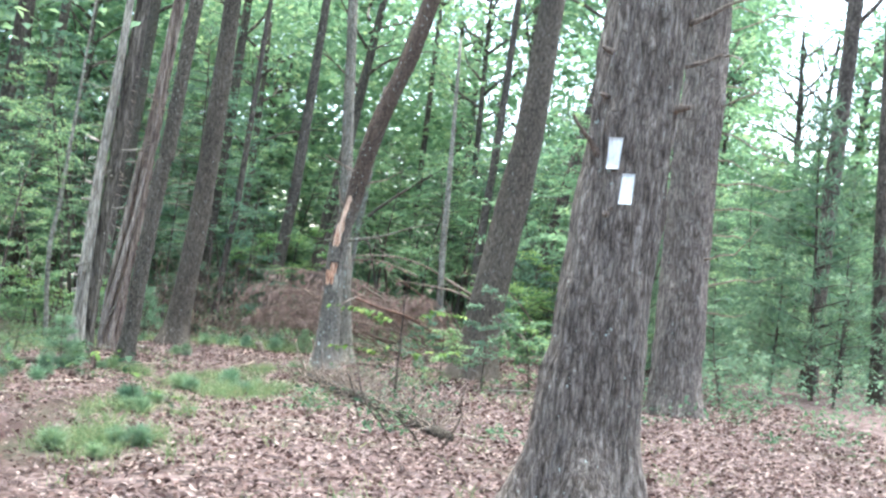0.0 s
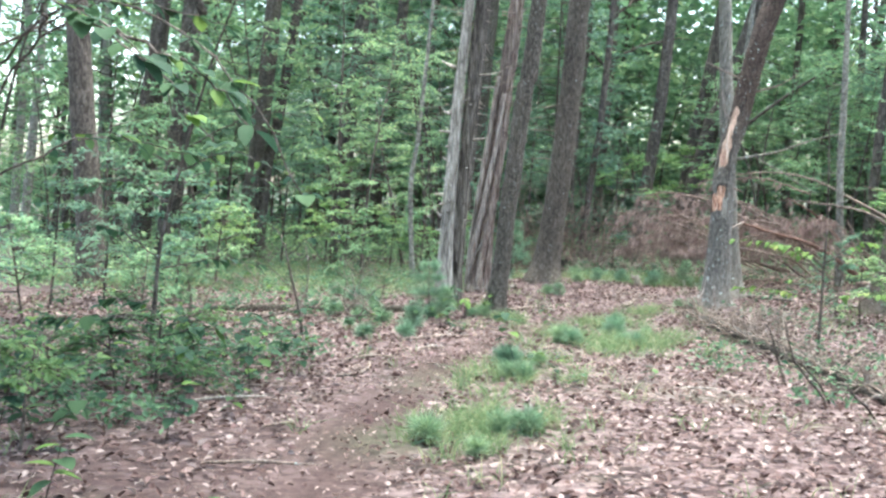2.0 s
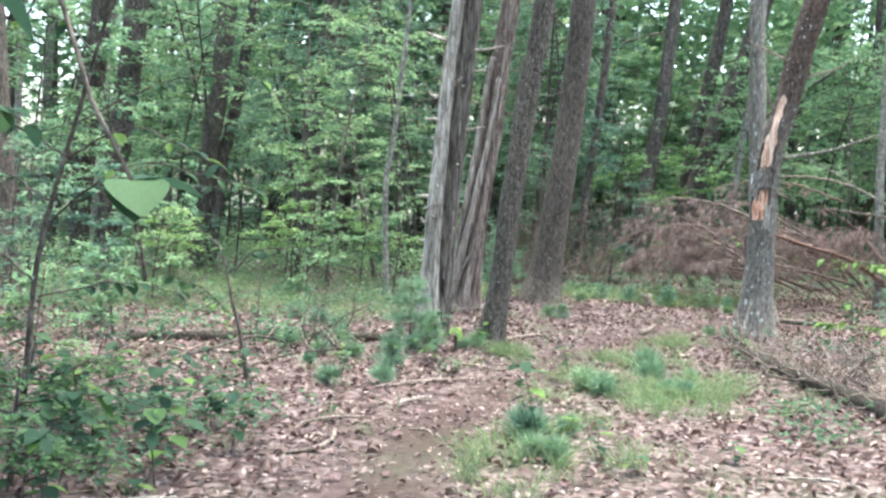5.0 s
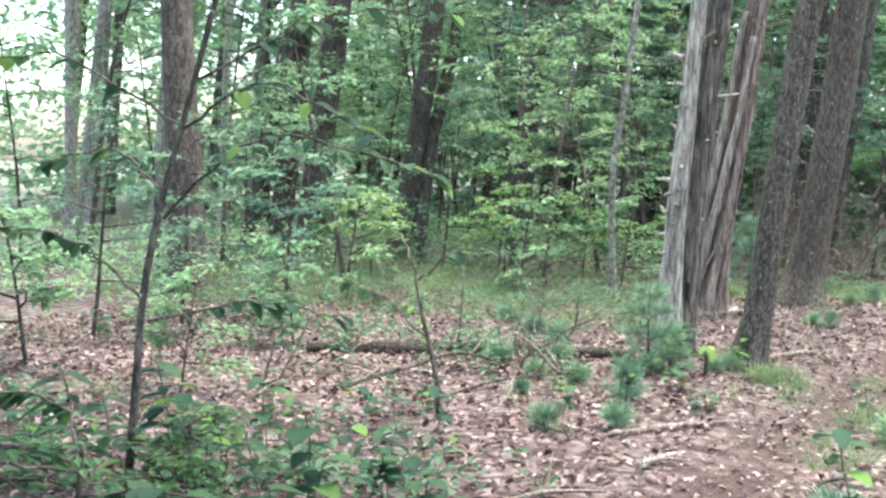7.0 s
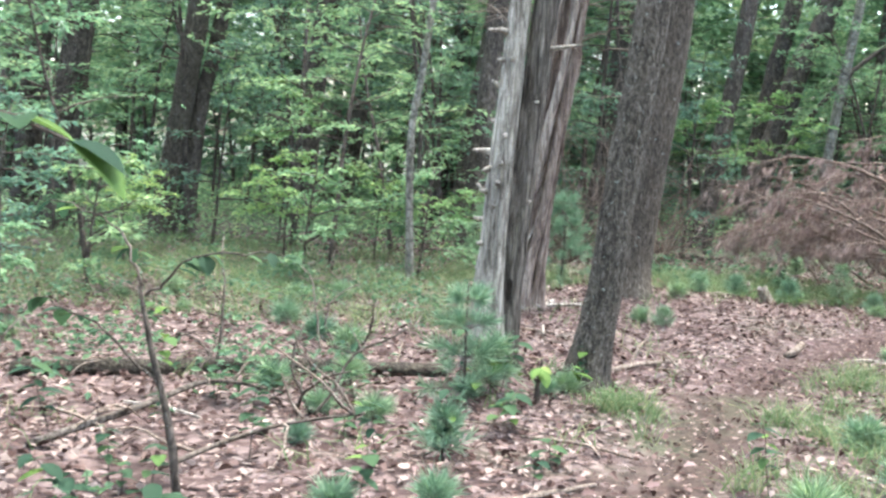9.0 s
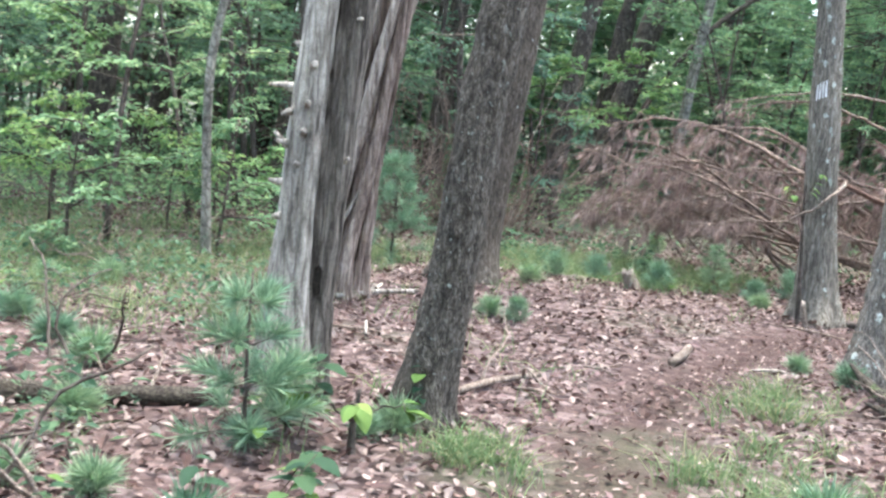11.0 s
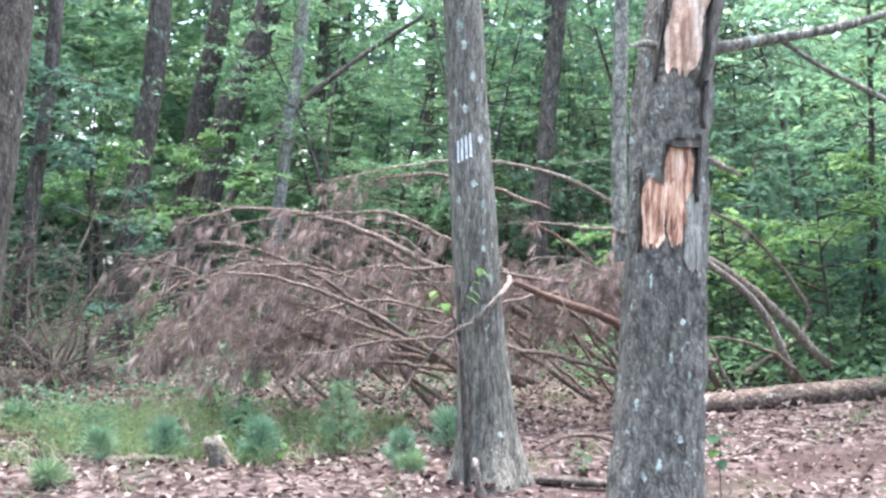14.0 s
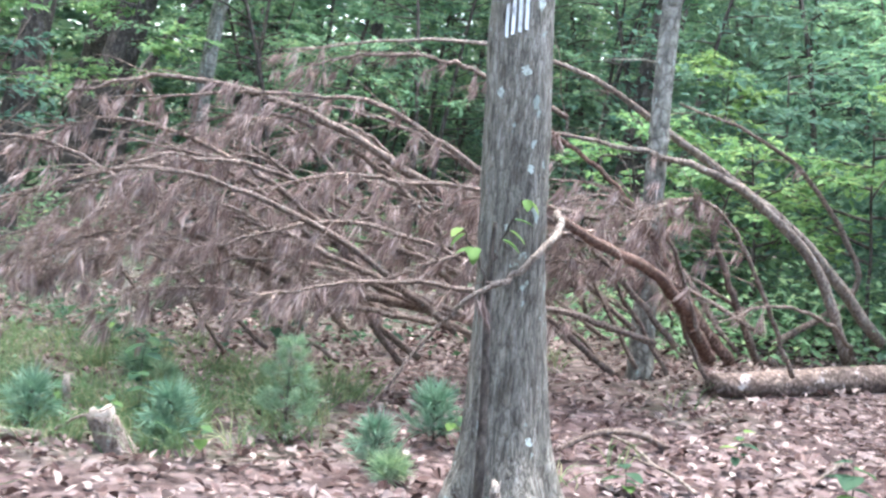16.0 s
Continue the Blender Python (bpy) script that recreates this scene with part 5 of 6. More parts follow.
young_tree = leafy_sapling("young tree reaching a leafy bough over the path", -4.5, 7.5, [(0, 0, -0.1), (0.05, 0, 1.2), (0.15, -0.05, 2.2), (0.3, -0.1, 3.2), (0.3, 0.0, 5.0)],
              [[(0.1, 0, 1.9), (0.8, -0.5, 2.3), (1.5, -1.1, 2.25), (2.1, -1.45, 1.8)], [(0.15, 0, 2.2), (0.9, -0.3, 2.5), (1.7, -0.6, 2.2), (2.2, -0.85, 1.62)], [(0.8, -0.5, 2.3), (1.3, -1.2, 2.35), (1.9, -1.6, 2.05)], [(0.15, 0, 2.3), (0.7, 0.3, 2.6), (1.2, 0.6, 2.5)], [(1.5, -1.1, 2.25), (1.8, -1.0, 2.1), (2.1, -1.1, 1.85)], [(0.1, 0, 1.6), (0.5, 0.5, 1.9), (0.9, 1.0, 1.8)]], 0.11, 51, per=17)
# crowns added above the view, to shade the ground left of the path
add_crown(young_tree, (-0.3, 0.6, 3.3), 1, 0.7)
add_crown(young_tree, (-0.6, 1.2, 3.8), 3, 0.7)
leafy_sapling("low leafy shoot with level dark green leaves", -5.1, 10.8, [(0, 0, -0.1), (0.02, 0, 0.3), (0.05, 0, 0.65)],
              [[(0.02, 0, 0.4), (-0.4, -0.1, 0.55), (-0.9, -0.1, 0.58)], [(0.03, 0, 0.45), (0.4, -0.1, 0.56), (0.85, -0.1, 0.52)], [(0.04, 0, 0.55), (-0.2, -0.4, 0.66), (-0.5, -0.7, 0.66)], [(0.04, 0, 0.4), (0.3, -0.4, 0.5), (0.6, -0.7, 0.46)], [(0.04, 0, 0.6), (-0.3, 0.3, 0.7), (-0.7, 0.4, 0.7)]], 0.13, 57, per=16)
young_maple = leafy_sapling("young maple with crooked stem beside the path", -5.8, 12.0, [(0, 0, -0.1), (0.05, 0, 0.5), (0.12, 0, 1.2), (0.35, 0, 2.0), (0.6, 0, 2.8), (0.9, 0, 3.5)],
              [[(0.1, 0, 1.0), (-0.4, 0.1, 1.25), (-0.9, 0.1, 1.3)], [(0.2, 0, 1.4), (0.9, -0.3, 1.75), (1.75, -0.55, 1.62)], [(0.3, 0, 1.8), (1.0, -0.5, 1.95), (1.7, -0.9, 1.75)], [(0.3, 0, 1.8), (-0.3, -0.1, 2.1), (-1.0, -0.1, 2.1)], [(0.35, 0, 2.0), (0.9, 0.2, 2.3), (1.5, 0.2, 2.3)], [(0.5, 0, 2.4), (0.0, 0.4, 2.7), (-0.6, 0.6, 2.7)], [(0.2, 0, 1.5), (-0.5, 0.5, 1.7), (-1.1, 0.7, 1.6)], [(0.6, 0, 2.7), (1.0, -0.5, 2.9), (1.5, -0.8, 2.8)], [(0.1, 0, 0.9), (0.5, 0.3, 1.0), (0.9, 0.4, 0.95)]], 0.105, 52, per=15)
# crowns added to the maple's top as a shade for the plants below
add_crown(young_maple, (0.6, -0.2, 3.5), 2, 0.7)
add_crown(young_maple, (-0.2, -0.4, 4.0), 4, 0.7)
# four more unseen crowns, set high only to darken the lower-left ground
for k, at in enumerate([(0.4, -1.0, 5.2), (-0.9, -2.6, 5.4), (0.4, 1.0, 5.3), (-2.4, -0.6, 5.2)]):
    add_crown(young_maple, at, k, 0.8)
leafy_sapling("low sapling with yellow-green leaves near the brush", 0.15, 15.0, [(0, 0, -0.1), (0.02, 0, 0.5), (0.05, 0, 1.35)],
              [[(0.02, 0, 0.9), (-0.4, -0.1, 1.2), (-0.85, -0.1, 1.22)], [(0.03, 0, 1.0), (0.4, 0, 1.22), (0.8, 0.1, 1.18)], [(0.04, 0, 0.95), (-0.2, -0.3, 1.15), (-0.5, -0.5, 1.2)], [(0.04, 0, 0.6), (0.3, -0.3, 0.72), (0.7, -0.5, 0.75)], [(0.04, 0, 0.6), (-0.4, 0.2, 0.7), (-0.8, 0.2, 0.72)]], 0.095, 53, per=24, bright=True)
leafy_sapling("leafy sapling with a broken brown stem", -5.3, 14.6, [(0, 0, -0.1), (-0.05, 0, 0.3), (-0.16, 0, 0.7), (-0.22, 0, 0.95)], [[(-0.1, 0, 0.5), (-0.4, 0, 0.75), (-0.75, 0.1, 0.85)], [(-0.2, 0, 0.9), (0.1, -0.1, 1.1), (0.5, -0.2, 1.15)], [(-0.2, 0, 0.95), (-0.4, 0.1, 1.2), (-0.7, 0.1, 1.3)]], 0.10, 54)
leafy_sapling("thin sapling with bright leaves at the wood edge", 3.3, 17.5, [(0, 0, -0.1), (0.2, 0, 0.8), (0.5, 0, 1.7), (0.7, 0, 2.4)], [[(0.2, 0, 0.9), (-0.3, 0, 1.2), (-0.8, 0, 1.3)], [(0.4, 0, 1.4), (0.9, 0, 1.7), (1.3, 0, 1.7)], [(0.5, 0, 1.7), (0, 0, 2.0), (-0.5, 0, 2.1)], [(0.6, 0, 2.1), (1, 0, 2.3), (1.5, 0, 2.3)]], 0.1, 55)
leafy_sapling("low seedling with fresh bright green leaves", -4.15, 17.55, [(0, 0, -0.03), (0, 0, 0.12), (0.02, 0, 0.3)], [[(0, 0, 0.15), (0.12, -0.05, 0.24), (0.25, -0.08, 0.26)], [(0, 0, 0.15), (-0.12, -0.05, 0.24), (-0.25, -0.02, 0.26)], [(0, 0, 0.2), (0.02, -0.15, 0.28), (0.05, -0.28, 0.3)]], 0.115, 58, per=6, bright=True)
shoot = leafy_sapling("small green shoot growing beside a tree trunk", -1.02, 23.22, [(0, 0, -0.05), (-0.02, 0, 0.5), (-0.05, 0, 1.0), (-0.05, 0, 1.25)], [[(-0.04, 0, 0.9), (-0.12, -0.03, 1.1), (-0.2, -0.05, 1.2)], [(-0.05, 0, 1.1), (0, -0.05, 1.25), (0.05, -0.05, 1.35)]], 0.08, 56, per=5, bright=True)
for k, (x, y, j, s) in enumerate([(-7.9, 17.2, 5, 0.8), (-9.0, 14.9, 5, 1.0), (-8.3, 12.6, 4, 0.9), (-9.6, 17.8, 4, 1.0), (-7.2, 14.4, 5, 0.7), (2.3, 18.8, 5, 0.9), (5.5, 19.4, 4, 1.0), (0.9, 18.9, 5, 0.7), (1.5, 18.4, 4, 0.75), (2.7, 18.0, 5, 0.9), (0.6, 19.3, 4, 0.55), (-4.6, 29.3, 3, 0.9), (-3.6, 30.2, 3, 1.1), (-6.0, 27.5, 4, 0.9), (2.6, 27.9, 5, 1.2), (3.6, 28.6, 4, 1.2), (5.2, 28.5, 4, 1.3), (6.3, 26.8, 5, 1.3), (7.2, 29.5, 3, 1.2), (-9.6, 16.4, 3, 0.75), (-8.9, 18.7, 4, 0.9)]):
    plant(SPRAYS[j], "understory_tree", "young broadleaf tree with level sprays of leaves", x, y, s, k * 1.1, "young trees of the wood")

# low shoots with level sprays beside the path, and light yellow-green saplings farther in
g = np.random.default_rng(96)
for k in range(11):
    x, y = g.uniform(-7.4, -4.6), g.uniform(7.6, 11.8)
    plant(SPRAYS[7], "leafy_shoot", "low leafy shoot with level dark green sprays", x, y, g.uniform(0.55, 0.9), g.uniform(0, 6), "low shoots beside the path", category="plant")
for k, (x, y, j, s) in enumerate([(-3.2, 31.2, 9, 0.95), (-2.4, 32.5, 9, 1.05), (-8.4, 24.2, 8, 0.9), (-7.6, 25.6, 8, 0.8), (-10.2, 23.4, 8, 0.85), (-6.3, 26.6, 8, 0.75), (-9.3, 26.4, 9, 0.9), (3.0, 27.6, 8, 1.1), (3.9, 27.2, 8, 1.2), (4.7, 28.0, 9, 0.9), (5.6, 27.4, 8, 1.25), (2.4, 28.6, 8, 1.2), (6.6, 28.4, 9, 1.0), (3.4, 29.2, 9, 0.95), (2.6, 20.2, 8, 0.6)]):
    plant(SPRAYS[j], "understory_tree", "light yellow-green young tree with level sprays", x, y, s, k * 1.7, "young trees of the wood")

g = np.random.default_rng(97)
for x0, x1, y0, y1, n in [(-0.5, 7.5, 32.5, 39, 16), (-13, -6.5, 31, 40, 8)]:
    for _ in range(n):
        plant(SPRAYS[6 if g.random() < 0.7 else 2], "understory_tree", "young broadleaf tree with level sprays of leaves", g.uniform(x0, x1), g.uniform(y0, y1), g.uniform(0.75, 0.98), g.uniform(0, 6), "young trees of the wood")


# ---- the fallen dead pine ----
def fallen_pine():
    g = np.random.default_rng(61)
    t = thing("fallen_pine", on_ground(1.6, 25.8), "fallen dead pine, bare limbs and brown hanging needles", "fallen tree")
    o = np.array(t.location)
    log = smooth_line([(1.42, 25.5, 0.1), (1.9, 25.57, 0.1), (2.6, 25.7, 0.11), (3.6, 25.9, 0.12), (5.6, 26.3, 0.12)], 30) - o
    part("log", tube(Buf(), log, [0.075, 0.1, 0.11, 0.115], 20, 0.05), LOG_BARK, t, "rotting log with pale patches of shed bark")
    lines = [
        ([(3.27, 26.2, 0.3), (2.58, 26.2, 0.95), (1.95, 26.2, 1.36), (1.26, 26.2, 1.74), (0.62, 26.2, 2.05), (-0.13, 26.2, 2.18), (-0.75, 26.2, 2.12), (-1.4, 26.2, 2.0)], [0.045, 0.045, 0.03, 0.018, 0.012, 0.006]),
        ([(2.76, 25.9, 0.2), (2.37, 25.9, 0.9), (1.66, 25.9, 1.4), (1.0, 25.9, 1.57), (0.2, 25.9, 1.65)], [0.04, 0.036, 0.022, 0.01]),
        ([(1.72, 25.8, 0.2), (1.41, 25.8, 0.52), (1.05, 25.8, 0.98), (0.68, 25.8, 1.37), (0.16, 25.8, 1.68)], [0.045, 0.035, 0.022, 0.012]),
        ([(2.6, 26.6, 0.2), (3.3, 26.6, 0.7), (2.8, 26.6, 1.43), (2.2, 26.6, 1.78), (1.55, 26.6, 1.95)], [0.03, 0.02, 0.01]),
        ([(0.2, 25.7, 0.3), (-0.5, 25.4, 0.5), (-1.2, 25.2, 0.64), (-1.6, 25.2, 0.72), (-2.07, 25.2, 0.94), (-2.46, 25.2, 1.18), (-2.76, 25.2, 1.32), (-3.1, 25.2, 1.36)], [0.035, 0.026, 0.02, 0.012, 0.007]),
        ([(0.3, 25.8, 0.8), (-0.6, 25.8, 1.27), (-1.07, 25.8, 1.5), (-1.43, 25.8, 1.64), (-1.84, 25.8, 1.73), (-2.23, 25.8, 1.74), (-2.7, 25.8, 1.6)], [0.036, 0.026, 0.018, 0.008]),
        ([(0.3, 25.5, 1.0), (-0.37, 25.4, 1.38), (-0.7, 25.4, 1.55), (-1.06, 25.4, 1.7), (-1.4, 25.4, 1.7), (-1.83, 25.4, 1.68), (-2.5, 25.4, 1.58)], [0.024, 0.018, 0.012, 0.005]),
        ([(0.1, 25.6, 0.3), (-0.96, 25.4, 0.7), (-1.32, 25.4, 1.0), (-1.67, 25.4, 1.24), (-1.92, 25.4, 1.31), (-2.4, 25.4, 1.37)], [0.03, 0.02, 0.015, 0.006]),
        ([(-0.4, 25.2, 0.5), (-1.2, 25.0, 0.8), (-1.6, 25.0, 0.96), (-1.98, 25.0, 1.06), (-2.3, 25.0, 1.17)], [0.02, 0.014, 0.006]),
        ([(0.3, 25.1, 1.15), (-0.53, 25.0, 1.27), (-1.0, 25.0, 1.28), (-1.3, 25.0, 1.3), (-1.7, 25.0, 1.18)], [0.016, 0.012, 0.005]),
        ([(-0.6, 25.0, 0.5), (-1.33, 24.9, 0.6), (-1.82, 24.9, 0.66), (-2.4, 24.9, 0.62)], [0.018, 0.012, 0.006]),
        ([(0.2, 24.9, 1.1), (-0.54, 24.8, 0.97), (-1.0, 24.8, 0.79), (-1.45, 24.8, 0.72)], [0.014, 0.01, 0.006]),
        ([(0.6, 26.4, 1.75), (-0.04, 26.5, 2.0), (-0.41, 26.5, 2.07), (-0.88, 26.5, 2.03), (-1.2, 26.5, 1.93)], [0.02, 0.014, 0.007]),
        ([(1.5, 25.7, 0.25), (1.21, 25.4, 0.42), (0.81, 25.0, 0.72), (0.4, 24.6, 0.92), (-0.25, 23.95, 1.1), (-0.64, 23.57, 1.24)], [0.05, 0.045, 0.03, 0.02]),
        ([(-0.65, 23.56, 1.25), (-0.76, 23.28, 1.2), (-0.9, 23.16, 1.1), (-1.01, 23.15, 1.0), (-1.13, 23.15, 0.94), (-1.32, 23.2, 0.74), (-1.5, 23.25, 0.46)], [0.017, 0.015, 0.011, 0.006]),
        ([(2.0, 25.9, 0.2), (1.5, 25.6, 0.8), (1.2, 25.5, 1.3)], [0.03, 0.015]),
        ([(2.9, 26.0, 0.2), (2.2, 25.4, 0.55), (1.4, 24.9, 0.72), (0.9, 24.7, 0.62)], [0.02, 0.012, 0.006]),
    ]
    for k in range(28):
        y = g.uniform(24.9, 27.6)
        z = g.uniform(0.3, 1.2)
        ln = g.uniform(1.2, 2.7)
        a = math.pi + g.uniform(-0.35, 0.25)
        s = np.array([g.uniform(-0.8, 0.9), y, g.uniform(0.15, 0.6)])
        lines.append(([s, s + [math.cos(a) * ln * 0.35, math.sin(a) * ln * 0.35, z * 0.7], s + [math.cos(a) * ln * 0.7, math.sin(a) * ln * 0.7, z], s + [math.cos(a) * ln, math.sin(a) * ln, z * 0.75]], [0.022, 0.014, 0.005]))
    for k in range(15):
        s = np.array([g.uniform(0.5, 2.0), g.uniform(24.9, 26.9), g.uniform(0.15, 0.6)])
        ln, z, a = g.uniform(0.9, 1.8), g.uniform(0.3, 1.2), math.pi + g.uniform(-0.5, 0.4)
        lines.append(([s, s + [math.cos(a) * ln * 0.5, math.sin(a) * ln * 0.5, z], s + [math.cos(a) * ln, math.sin(a) * ln, z * 0.9]], [0.016, 0.011, 0.004]))
    for k in range(12):
        s = np.array([g.uniform(-2.4, -0.6), g.uniform(25.0, 27.0), g.uniform(0.15, 0.45)])
        ln, z, a = g.uniform(0.8, 1.5), g.uniform(0.2, 0.75), math.pi + g.uniform(-0.5, 0.4)
        lines.append(([s, s + [math.cos(a) * ln * 0.5, math.sin(a) * ln * 0.5, z], s + [math.cos(a) * ln, math.sin(a) * ln, z * 0.7]], [0.014, 0.009, 0.004]))
    P, D = [], []
    for k, (pts, rad) in enumerate(lines):
        line = smooth_line(pts, 26) - o + g.normal(0, 0.006, (26, 3))
        limb = part("limb", tube(Buf(), line, rad, 8, 0.05), REDWOOD if k in (2, 13) else DEAD if k in (0, 1, 14) else DEAD_LIMB, t)
        bare = k in (0, 1, 2, 3, 13, 14, 15, 16)
        twigs = Buf()
        for w in range(8 if bare else 30):
            i = int(g.integers(13 if bare else 5, 25))
            if k in (13, 14) and w > 3:
                break
            d = unit(line[min(i + 1, 25)] - line[i - 1])
            way = unit(d * 0.8 + np.array([g.normal(-0.2, 0.3), g.normal(0, 0.6), g.normal(0.0, 0.25)]))
            ln = g.uniform(0.15, 0.5)
            q = wander(line[i], way, ln, 6, 0.13, 0.10, 7000 + k * 40 + w)
            tube(twigs, q, [0.005, 0.002], 3)
            if bare and g.random() < 0.6 and k != 0:
                continue
            for c in q[1:]:
                if g.random() < 0.125:
                    m = int(g.integers(12, 22))
                    P.append(np.repeat(c[None], m, 0) + g.normal(0, 0.012, (m, 3)))
                    axis = unit(np.array([g.normal(-0.35, 0.3), g.normal(0, 0.3), -1.0]))
                    D.append(unit(axis + g.normal(0, 0.13, (m, 3))))
        tagged(part("twig_spray", twigs, DEAD_LIMB, limb), kind="stuff")
    P, D = np.concatenate(P), np.concatenate(D)
    n = len(P)
    L = g.uniform(0.07, 0.16, n)
    up = unit(g.normal(0, 1, (n, 3)))
    floor_z = height(P[:, 0] + o[0], P[:, 1] + o[1]) - o[2]
    P[:, 2] = np.maximum(P[:, 2], floor_z + 0.03)
    nb = leaves4(Buf(), P, D, up, L, np.full(n, 0.006))
    tagged(part("needle_mass", nb, DEAD_NEEDLE, t, "brown dead hanging needles", False), kind="stuff")


fallen_pine()


# ---- logs, sticks and stumps ----
def stick(name, label, pts, radii, mat, segs=10, twigs=0, seed=0, category="stick", lift=0.0):
    p0 = pts[0]
    base = on_ground(p0[0], p0[1])
    t = thing(name, base, label, category)
    line = smooth_line(pts, 18)
    line[:, 2] += height(line[:, 0], line[:, 1]) + lift
    line = line - np.array(base)
    part("wood", tube(Buf(), line, radii, segs, 0.22 if category == "log" else 0.1), mat, t)
    g = np.random.default_rng(seed)
    for k in range(twigs):
        i = int(g.integers(5 if twigs > 20 else 1, 17))
        a = g.uniform(0, 2 * np.pi)
        q = wander(line[i], (math.cos(a) * 0.9, math.sin(a) * 0.9, g.uniform(0.25, 1.0)), g.uniform(0.25, 0.8), 8, 0.22, 0.04, seed * 99 + k)
        part("twig", tube(Buf(), q, [0.011, 0.004], 4), DEAD, t)
    return t


rotten = stick("fallen_log", "mossy rotten log with brittle grey twigs", [(-1.32, 20.15, 0.16), (-1.27, 19.75, 0.08), (-1.2, 18.9, 0.05), (-0.9, 17.2, 0.06), (-0.35, 15.6, 0.06), (0.3, 13.4, 0.05), (0.7, 12.0, 0.04)], [0.012, 0.035, 0.07, 0.085, 0.085, 0.08, 0.06], ROTTEN, 14, 120, 1, "log")
o = np.array(rotten.location)
for name, pts, rr, mt, label in [("moss", [(-1.24, 19.5, 0.1), (-1.2, 19.1, 0.12), (-1.14, 18.6, 0.12), (-1.02, 18.0, 0.11)], [0.015, 0.05, 0.055, 0.02], MOSS, "green cushion of moss"), ("splinter", [(-1.36, 19.6, 0.03), (-1.3, 19.1, 0.05), (-1.22, 18.4, 0.04)], [0.008, 0.03, 0.02], ROTTEN, "black wet splinter of wood"), ("splinter", [(-1.1, 19.7, 0.05), (-1.1, 19.2, 0.06), (-1.05, 18.6, 0.05)], [0.006, 0.03, 0.02], ROTTEN, "black wet splinter of wood")]:
    line = smooth_line(pts, 22)
    line[:, 2] += height(line[:, 0], line[:, 1])
    part(name, tube(Buf(), line - o, rr, 10, 0.25), mt, rotten, label)
stick("fallen_log", "short rotten log with torn roots and grey twigs", [(-4.65, 30.0, 0.12), (-4.3, 30.0, 0.24), (-3.95, 30.1, 0.14)], [0.07, 0.17, 0.15, 0.08], ROTTEN, 14, 14, 8, "log")
stick("fallen_log", "thin dark rotting log lying across leaves", [(-7.6, 16.9, 0.04), (-6.9, 17.2, 0.05), (-5.9, 17.8, 0.04), (-4.9, 18.15, 0.04)], [0.05, 0.06, 0.045], ROTTEN, 12, 4, 2, "log")
stick("fallen_branch", "dark crooked dead branch on the leaves", [(-6.35, 15.1, 0.03), (-6.1, 15.8, 0.12), (-5.95, 16.4, 0.18), (-5.7, 16.9, 0.05)], [0.022, 0.018, 0.01], BARK_DARK, 8, 6, 3, "branch")
stick("fallen_branch", "dark crooked dead branch on the leaves", [(-5.6, 15.0, 0.02), (-5.3, 15.6, 0.12), (-4.9, 16.1, 0.16)], [0.014, 0.008], BARK_DARK, 8, 5, 4, "branch")
stick("stick", "pale bare stick beside the path", [(-4.2, 14.65, 0.02), (-3.9, 15.15, 0.03), (-3.58, 15.68, 0.02)], [0.015, 0.018, 0.012], DEAD, 10)
stick("stick", "short pale crooked stick beside the path", [(-3.93, 12.72, 0.05), (-3.88, 12.5, 0.03), (-3.93, 12.3, 0.015), (-4.05, 12.1, 0.015)], [0.014, 0.016, 0.012], DEAD, 10)
stick("stick", "pale stick on the leaves by the cedar", [(-4.95, 21.7, 0.03), (-4.7, 22.0, 0.03), (-4.35, 22.1, 0.03)], [0.025, 0.018], SNAG, 10, lift=0.02)
stick("stick", "short broken pale stick by the path", [(-2.4, 20.65, 0.03), (-2.3, 20.85, 0.05), (-2.25, 20.95, 0.09)], [0.03, 0.034, 0.03], DEAD, 10)
stick("stick", "grey bent stick under the slender oak", [(-0.3, 24.1, 0.05), (-0.05, 24.15, 0.13), (0.2, 24.2, 0.11), (0.42, 24.25, 0.02)], [0.012, 0.018, 0.02], DEAD_LIMB, 10)
stick("stick", "long thin stick among the pine litter", [(-4.3, 25.6, 0.03), (-3.6, 25.55, 0.04), (-2.9, 25.5, 0.03)], [0.018, 0.014], REDWOOD, 8)
stick("stick", "pale forked stick in the leaves", [(-3.85, 18.75, 0.02), (-3.6, 19.2, 0.04), (-3.3, 19.6, 0.04)], [0.02, 0.024, 0.016], DEAD, 10, 2, 9)
stick("stick", "thick pale weathered stick beside the stump", [(-3.2, 24.0, 0.02), (-2.95, 24.1, 0.03), (-2.65, 24.15, 0.02)], [0.022, 0.03, 0.02], DEAD, 12, 1, 13)
stick("stick", "dark stick lying by the oak foot", [(-0.55, 23.4, 0.03), (-0.2, 23.2, 0.04), (0.2, 23.15, 0.03)], [0.03, 0.025], BARK_DARK, 10)
g = np.random.default_rng(95)
for k in range(70):
    x, y = g.uniform(-8, 3), g.uniform(8, 26)
    a, ln = g.uniform(0, 6.3), g.uniform(0.2, 0.75)
    c, s = math.cos(a) * ln, math.sin(a) * ln
    stick("stick", "small dead stick in the leaf litter", [(x, y, 0.025), (x + c * 0.5 + g.normal(0, 0.03), y + s * 0.5, 0.045), (x + c, y + s, 0.03)], [0.009, 0.012, 0.006], DEAD if k % 3 else SNAG, 6, 0, 500 + k)


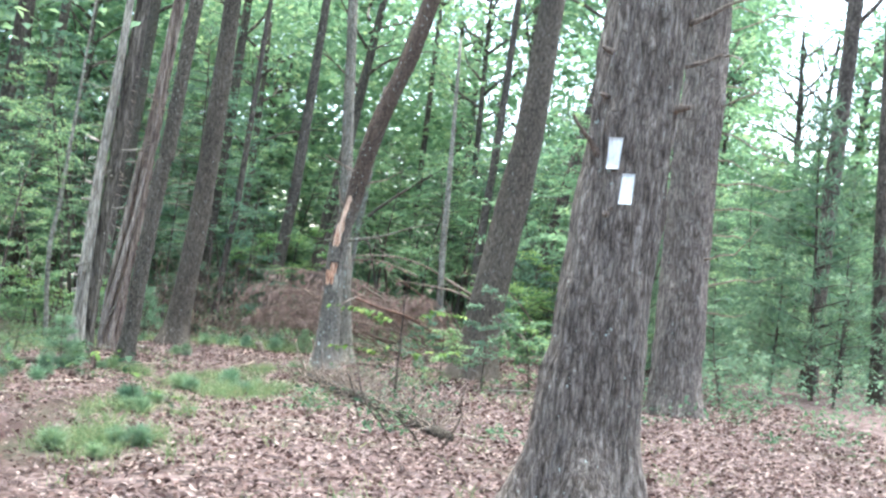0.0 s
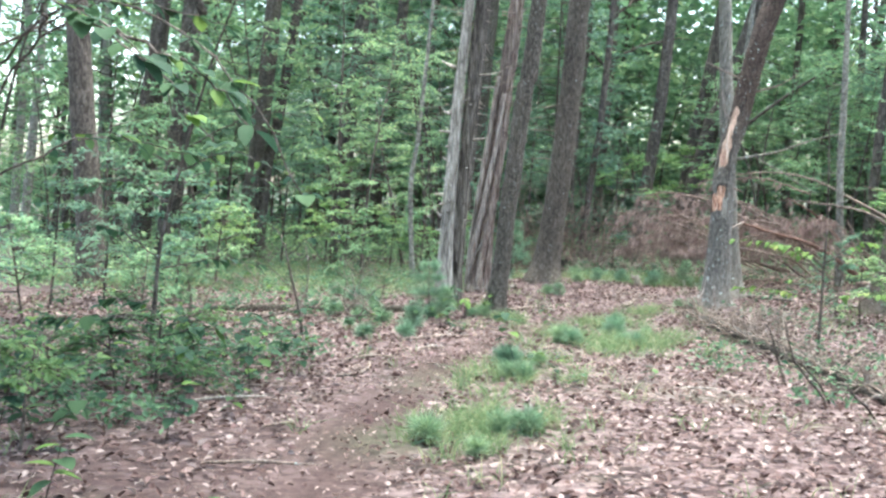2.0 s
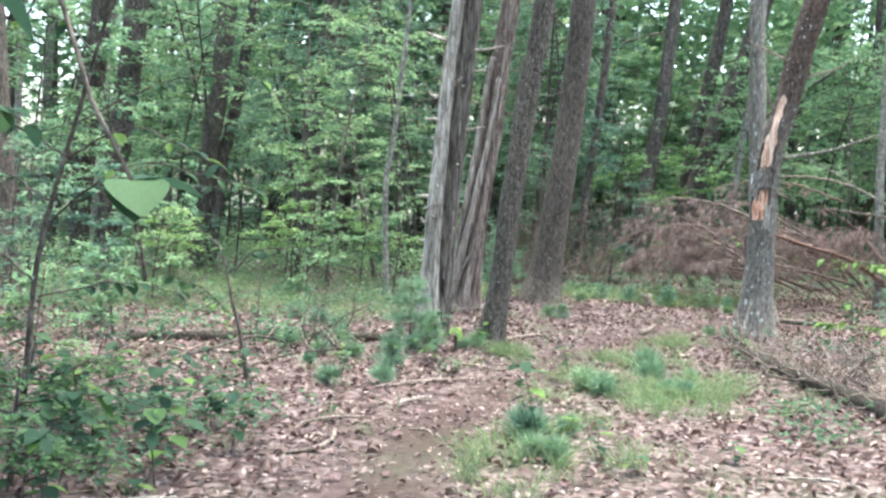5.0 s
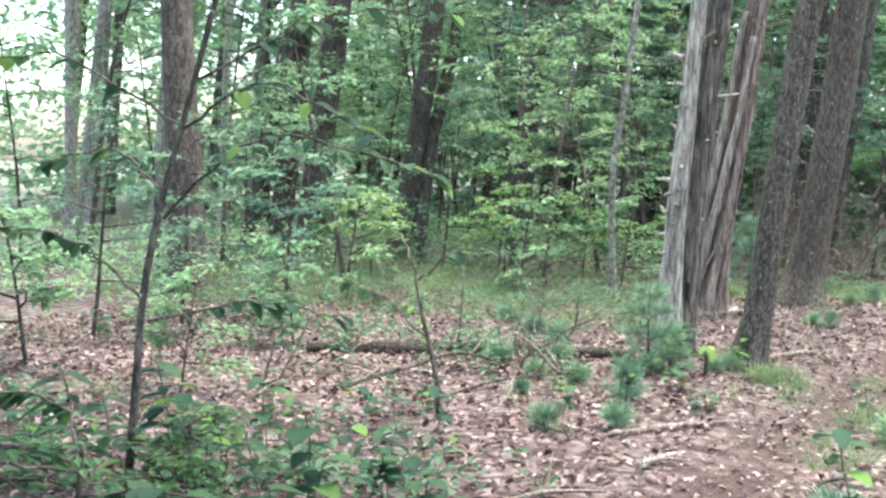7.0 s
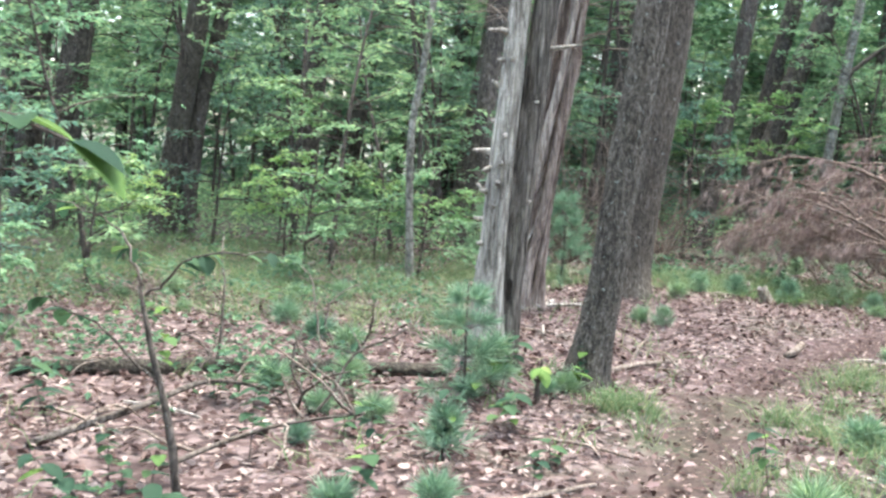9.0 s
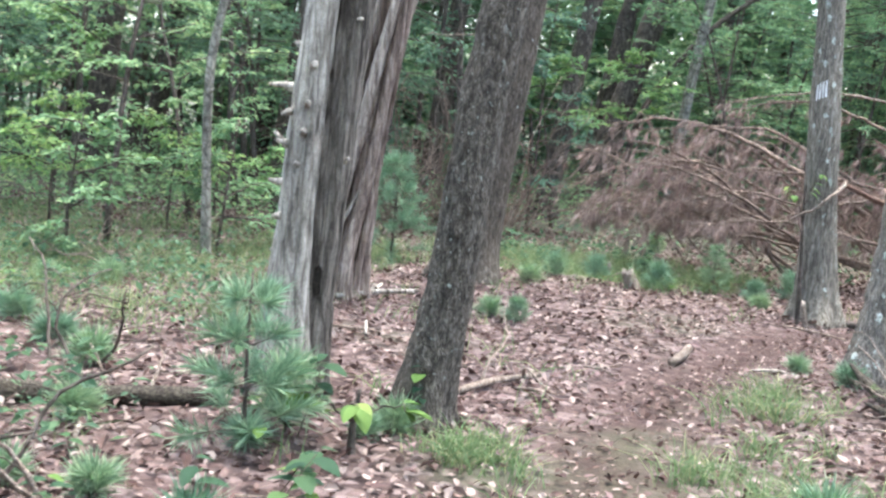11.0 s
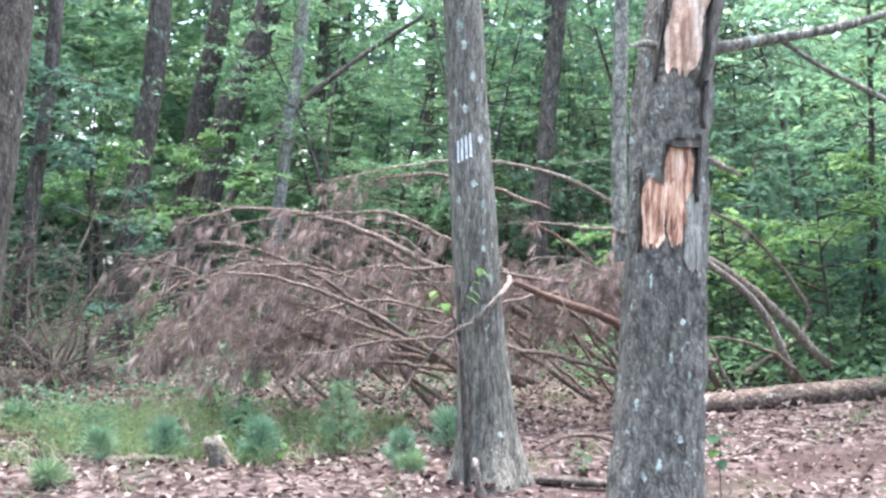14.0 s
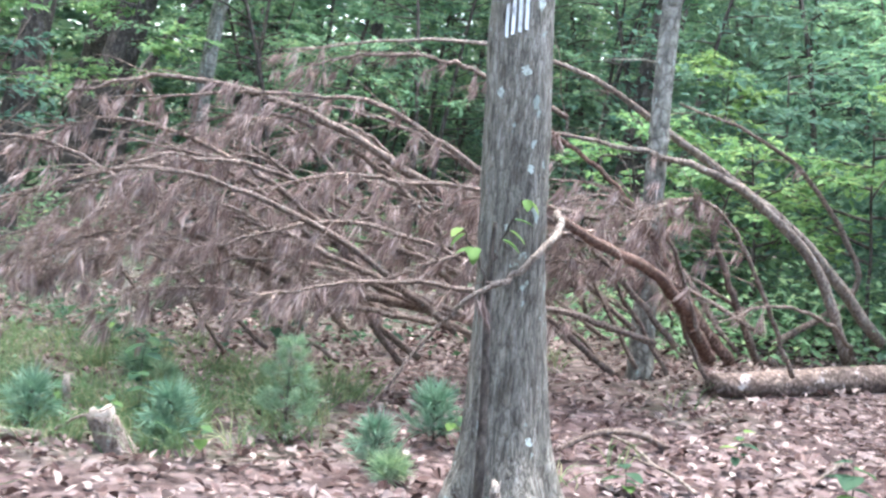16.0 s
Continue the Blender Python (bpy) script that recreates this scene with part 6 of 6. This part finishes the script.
def stump(x, y, tall, r, lean, mat, label, seed):
    t = thing("stump", on_ground(x, y), label, "stump")
    tr = Trunk([(-0.1, 0, 0), (0, 0, 0), (tall * 0.5, lean * 0.5, 0), (tall, lean, 0)], [(0, r * 1.15), (tall, r)], seed, relief=0.004, flare=0.2, furrows=10)
    b = tr.buf(20, tall, 0.03)
    part("trunk", b, mat, t)
    top = tr.middle(np.array(tall))
    th = np.linspace(0, 2 * np.pi, 16, endpoint=False)
    q = np.random.default_rng(seed)
    ring = np.stack([top[0] + np.cos(th) * r * 0.92, top[1] + np.sin(th) * r * 0.92, tall + q.uniform(0.004, 0.05, 16)], -1)
    low = ring.copy()
    low[:, 2] = tall - 0.02
    k = np.arange(16)
    part("broken_top", Buf().add(np.concatenate([ring, low, [[top[0], top[1], tall + 0.006]]]), np.stack([k, (k + 1) % 16, (k + 1) % 16 + 16, k + 16], -1), np.stack([(k + 1) % 16, k, np.full(16, 32)], -1)), CUT, t, "pale raw broken wood")


stump(-2.42, 24.0, 0.16, 0.06, -0.08, DEAD, "small leaning pale broken stump", 71)
stump(-2.16, 24.35, 0.2, 0.016, 0.02, DEAD, "thin pale standing stake of dead wood", 72)
stump(-2.62, 24.75, 0.16, 0.016, -0.02, DEAD, "thin pale standing stake of dead wood", 73)
stump(-0.98, 19.45, 0.36, 0.014, -0.03, DEAD, "thin grey dead stem beside the log", 74)
stump(-0.98, 23.05, 0.2, 0.02, -0.04, DEAD, "short pale peg of dead wood", 75)


def dead_shrub(x, y, tall, n, seed, label, mat=None):
    g = np.random.default_rng(seed)
    t = thing("dead_shrub", on_ground(x, y), label, "shrub")
    for k in range(n):
        a = g.uniform(0, 2 * np.pi)
        line = wander((g.normal(0, 0.12), g.normal(0, 0.12), -0.03), (math.cos(a) * 0.7, math.sin(a) * 0.7, g.uniform(0.4, 1.3)), tall * g.uniform(0.6, 1.3), 10, 0.2, 0.03, seed * 50 + k)
        b = tube(Buf(), line, [0.013, 0.005], 5)
        for w in range(5):
            i = int(g.integers(3, 9))
            c = g.uniform(0, 2 * np.pi)
            tube(b, wander(line[i], (math.cos(c), math.sin(c), 0.2), tall * 0.35, 6, 0.25, 0.05, seed * 500 + k * 9 + w), [0.005, 0.002], 3)
        part("branch", b, mat or DEAD, t)


dead_shrub(-4.1, 28.2, 0.55, 14, 1, "tangled grey dead brush beside the fallen pine")
dead_shrub(-4.6, 29.6, 2.6, 30, 2, "tall grey leafless brush in the shade", DEAD_LIMB)
dead_shrub(-3.9, 29.0, 2.2, 24, 8, "tall grey leafless brush in the shade", DEAD_LIMB)
dead_shrub(-5.3, 28.4, 2.0, 20, 9, "tall grey leafless brush in the shade", DEAD_LIMB)
dead_shrub(-5.4, 31.0, 3.0, 14, 3, "tall grey leafless brush in the shade")
dead_shrub(2.6, 31.0, 2.8, 12, 4, "tall grey leafless brush in the shade")
for k, (x, y) in enumerate([(-0.95, 17.7), (-0.6, 16.5), (-0.3, 15.6), (0.0, 14.7), (0.3, 13.7), (-0.75, 17.1)]):
    dead_shrub(x, y, 0.42, 14, 20 + k, "brittle grey dead twigs heaped on the log")
for k, (x, y, h) in enumerate([(-5.3, 16.6, 0.8), (-6.3, 17.2, 0.9), (-7.1, 15.4, 0.7), (-5.9, 18.6, 0.8), (-0.1, 13.2, 0.6), (0.2, 12.4, 0.7), (0.45, 11.6, 0.6)]):
    dead_shrub(x, y, h, 3, 40 + k, "thin dark dead twigs standing in the litter", BARK_DARK)
dead_shrub(-0.2, 17.0, 0.7, 9, 5, "brittle dead twigs standing by the log")
dead_shrub(-6.9, 22.4, 0.6, 8, 6, "small bare brown shrub in the grass")
dead_shrub(-8.2, 20.2, 0.7, 7, 7, "small bare brown shrub in the grass")
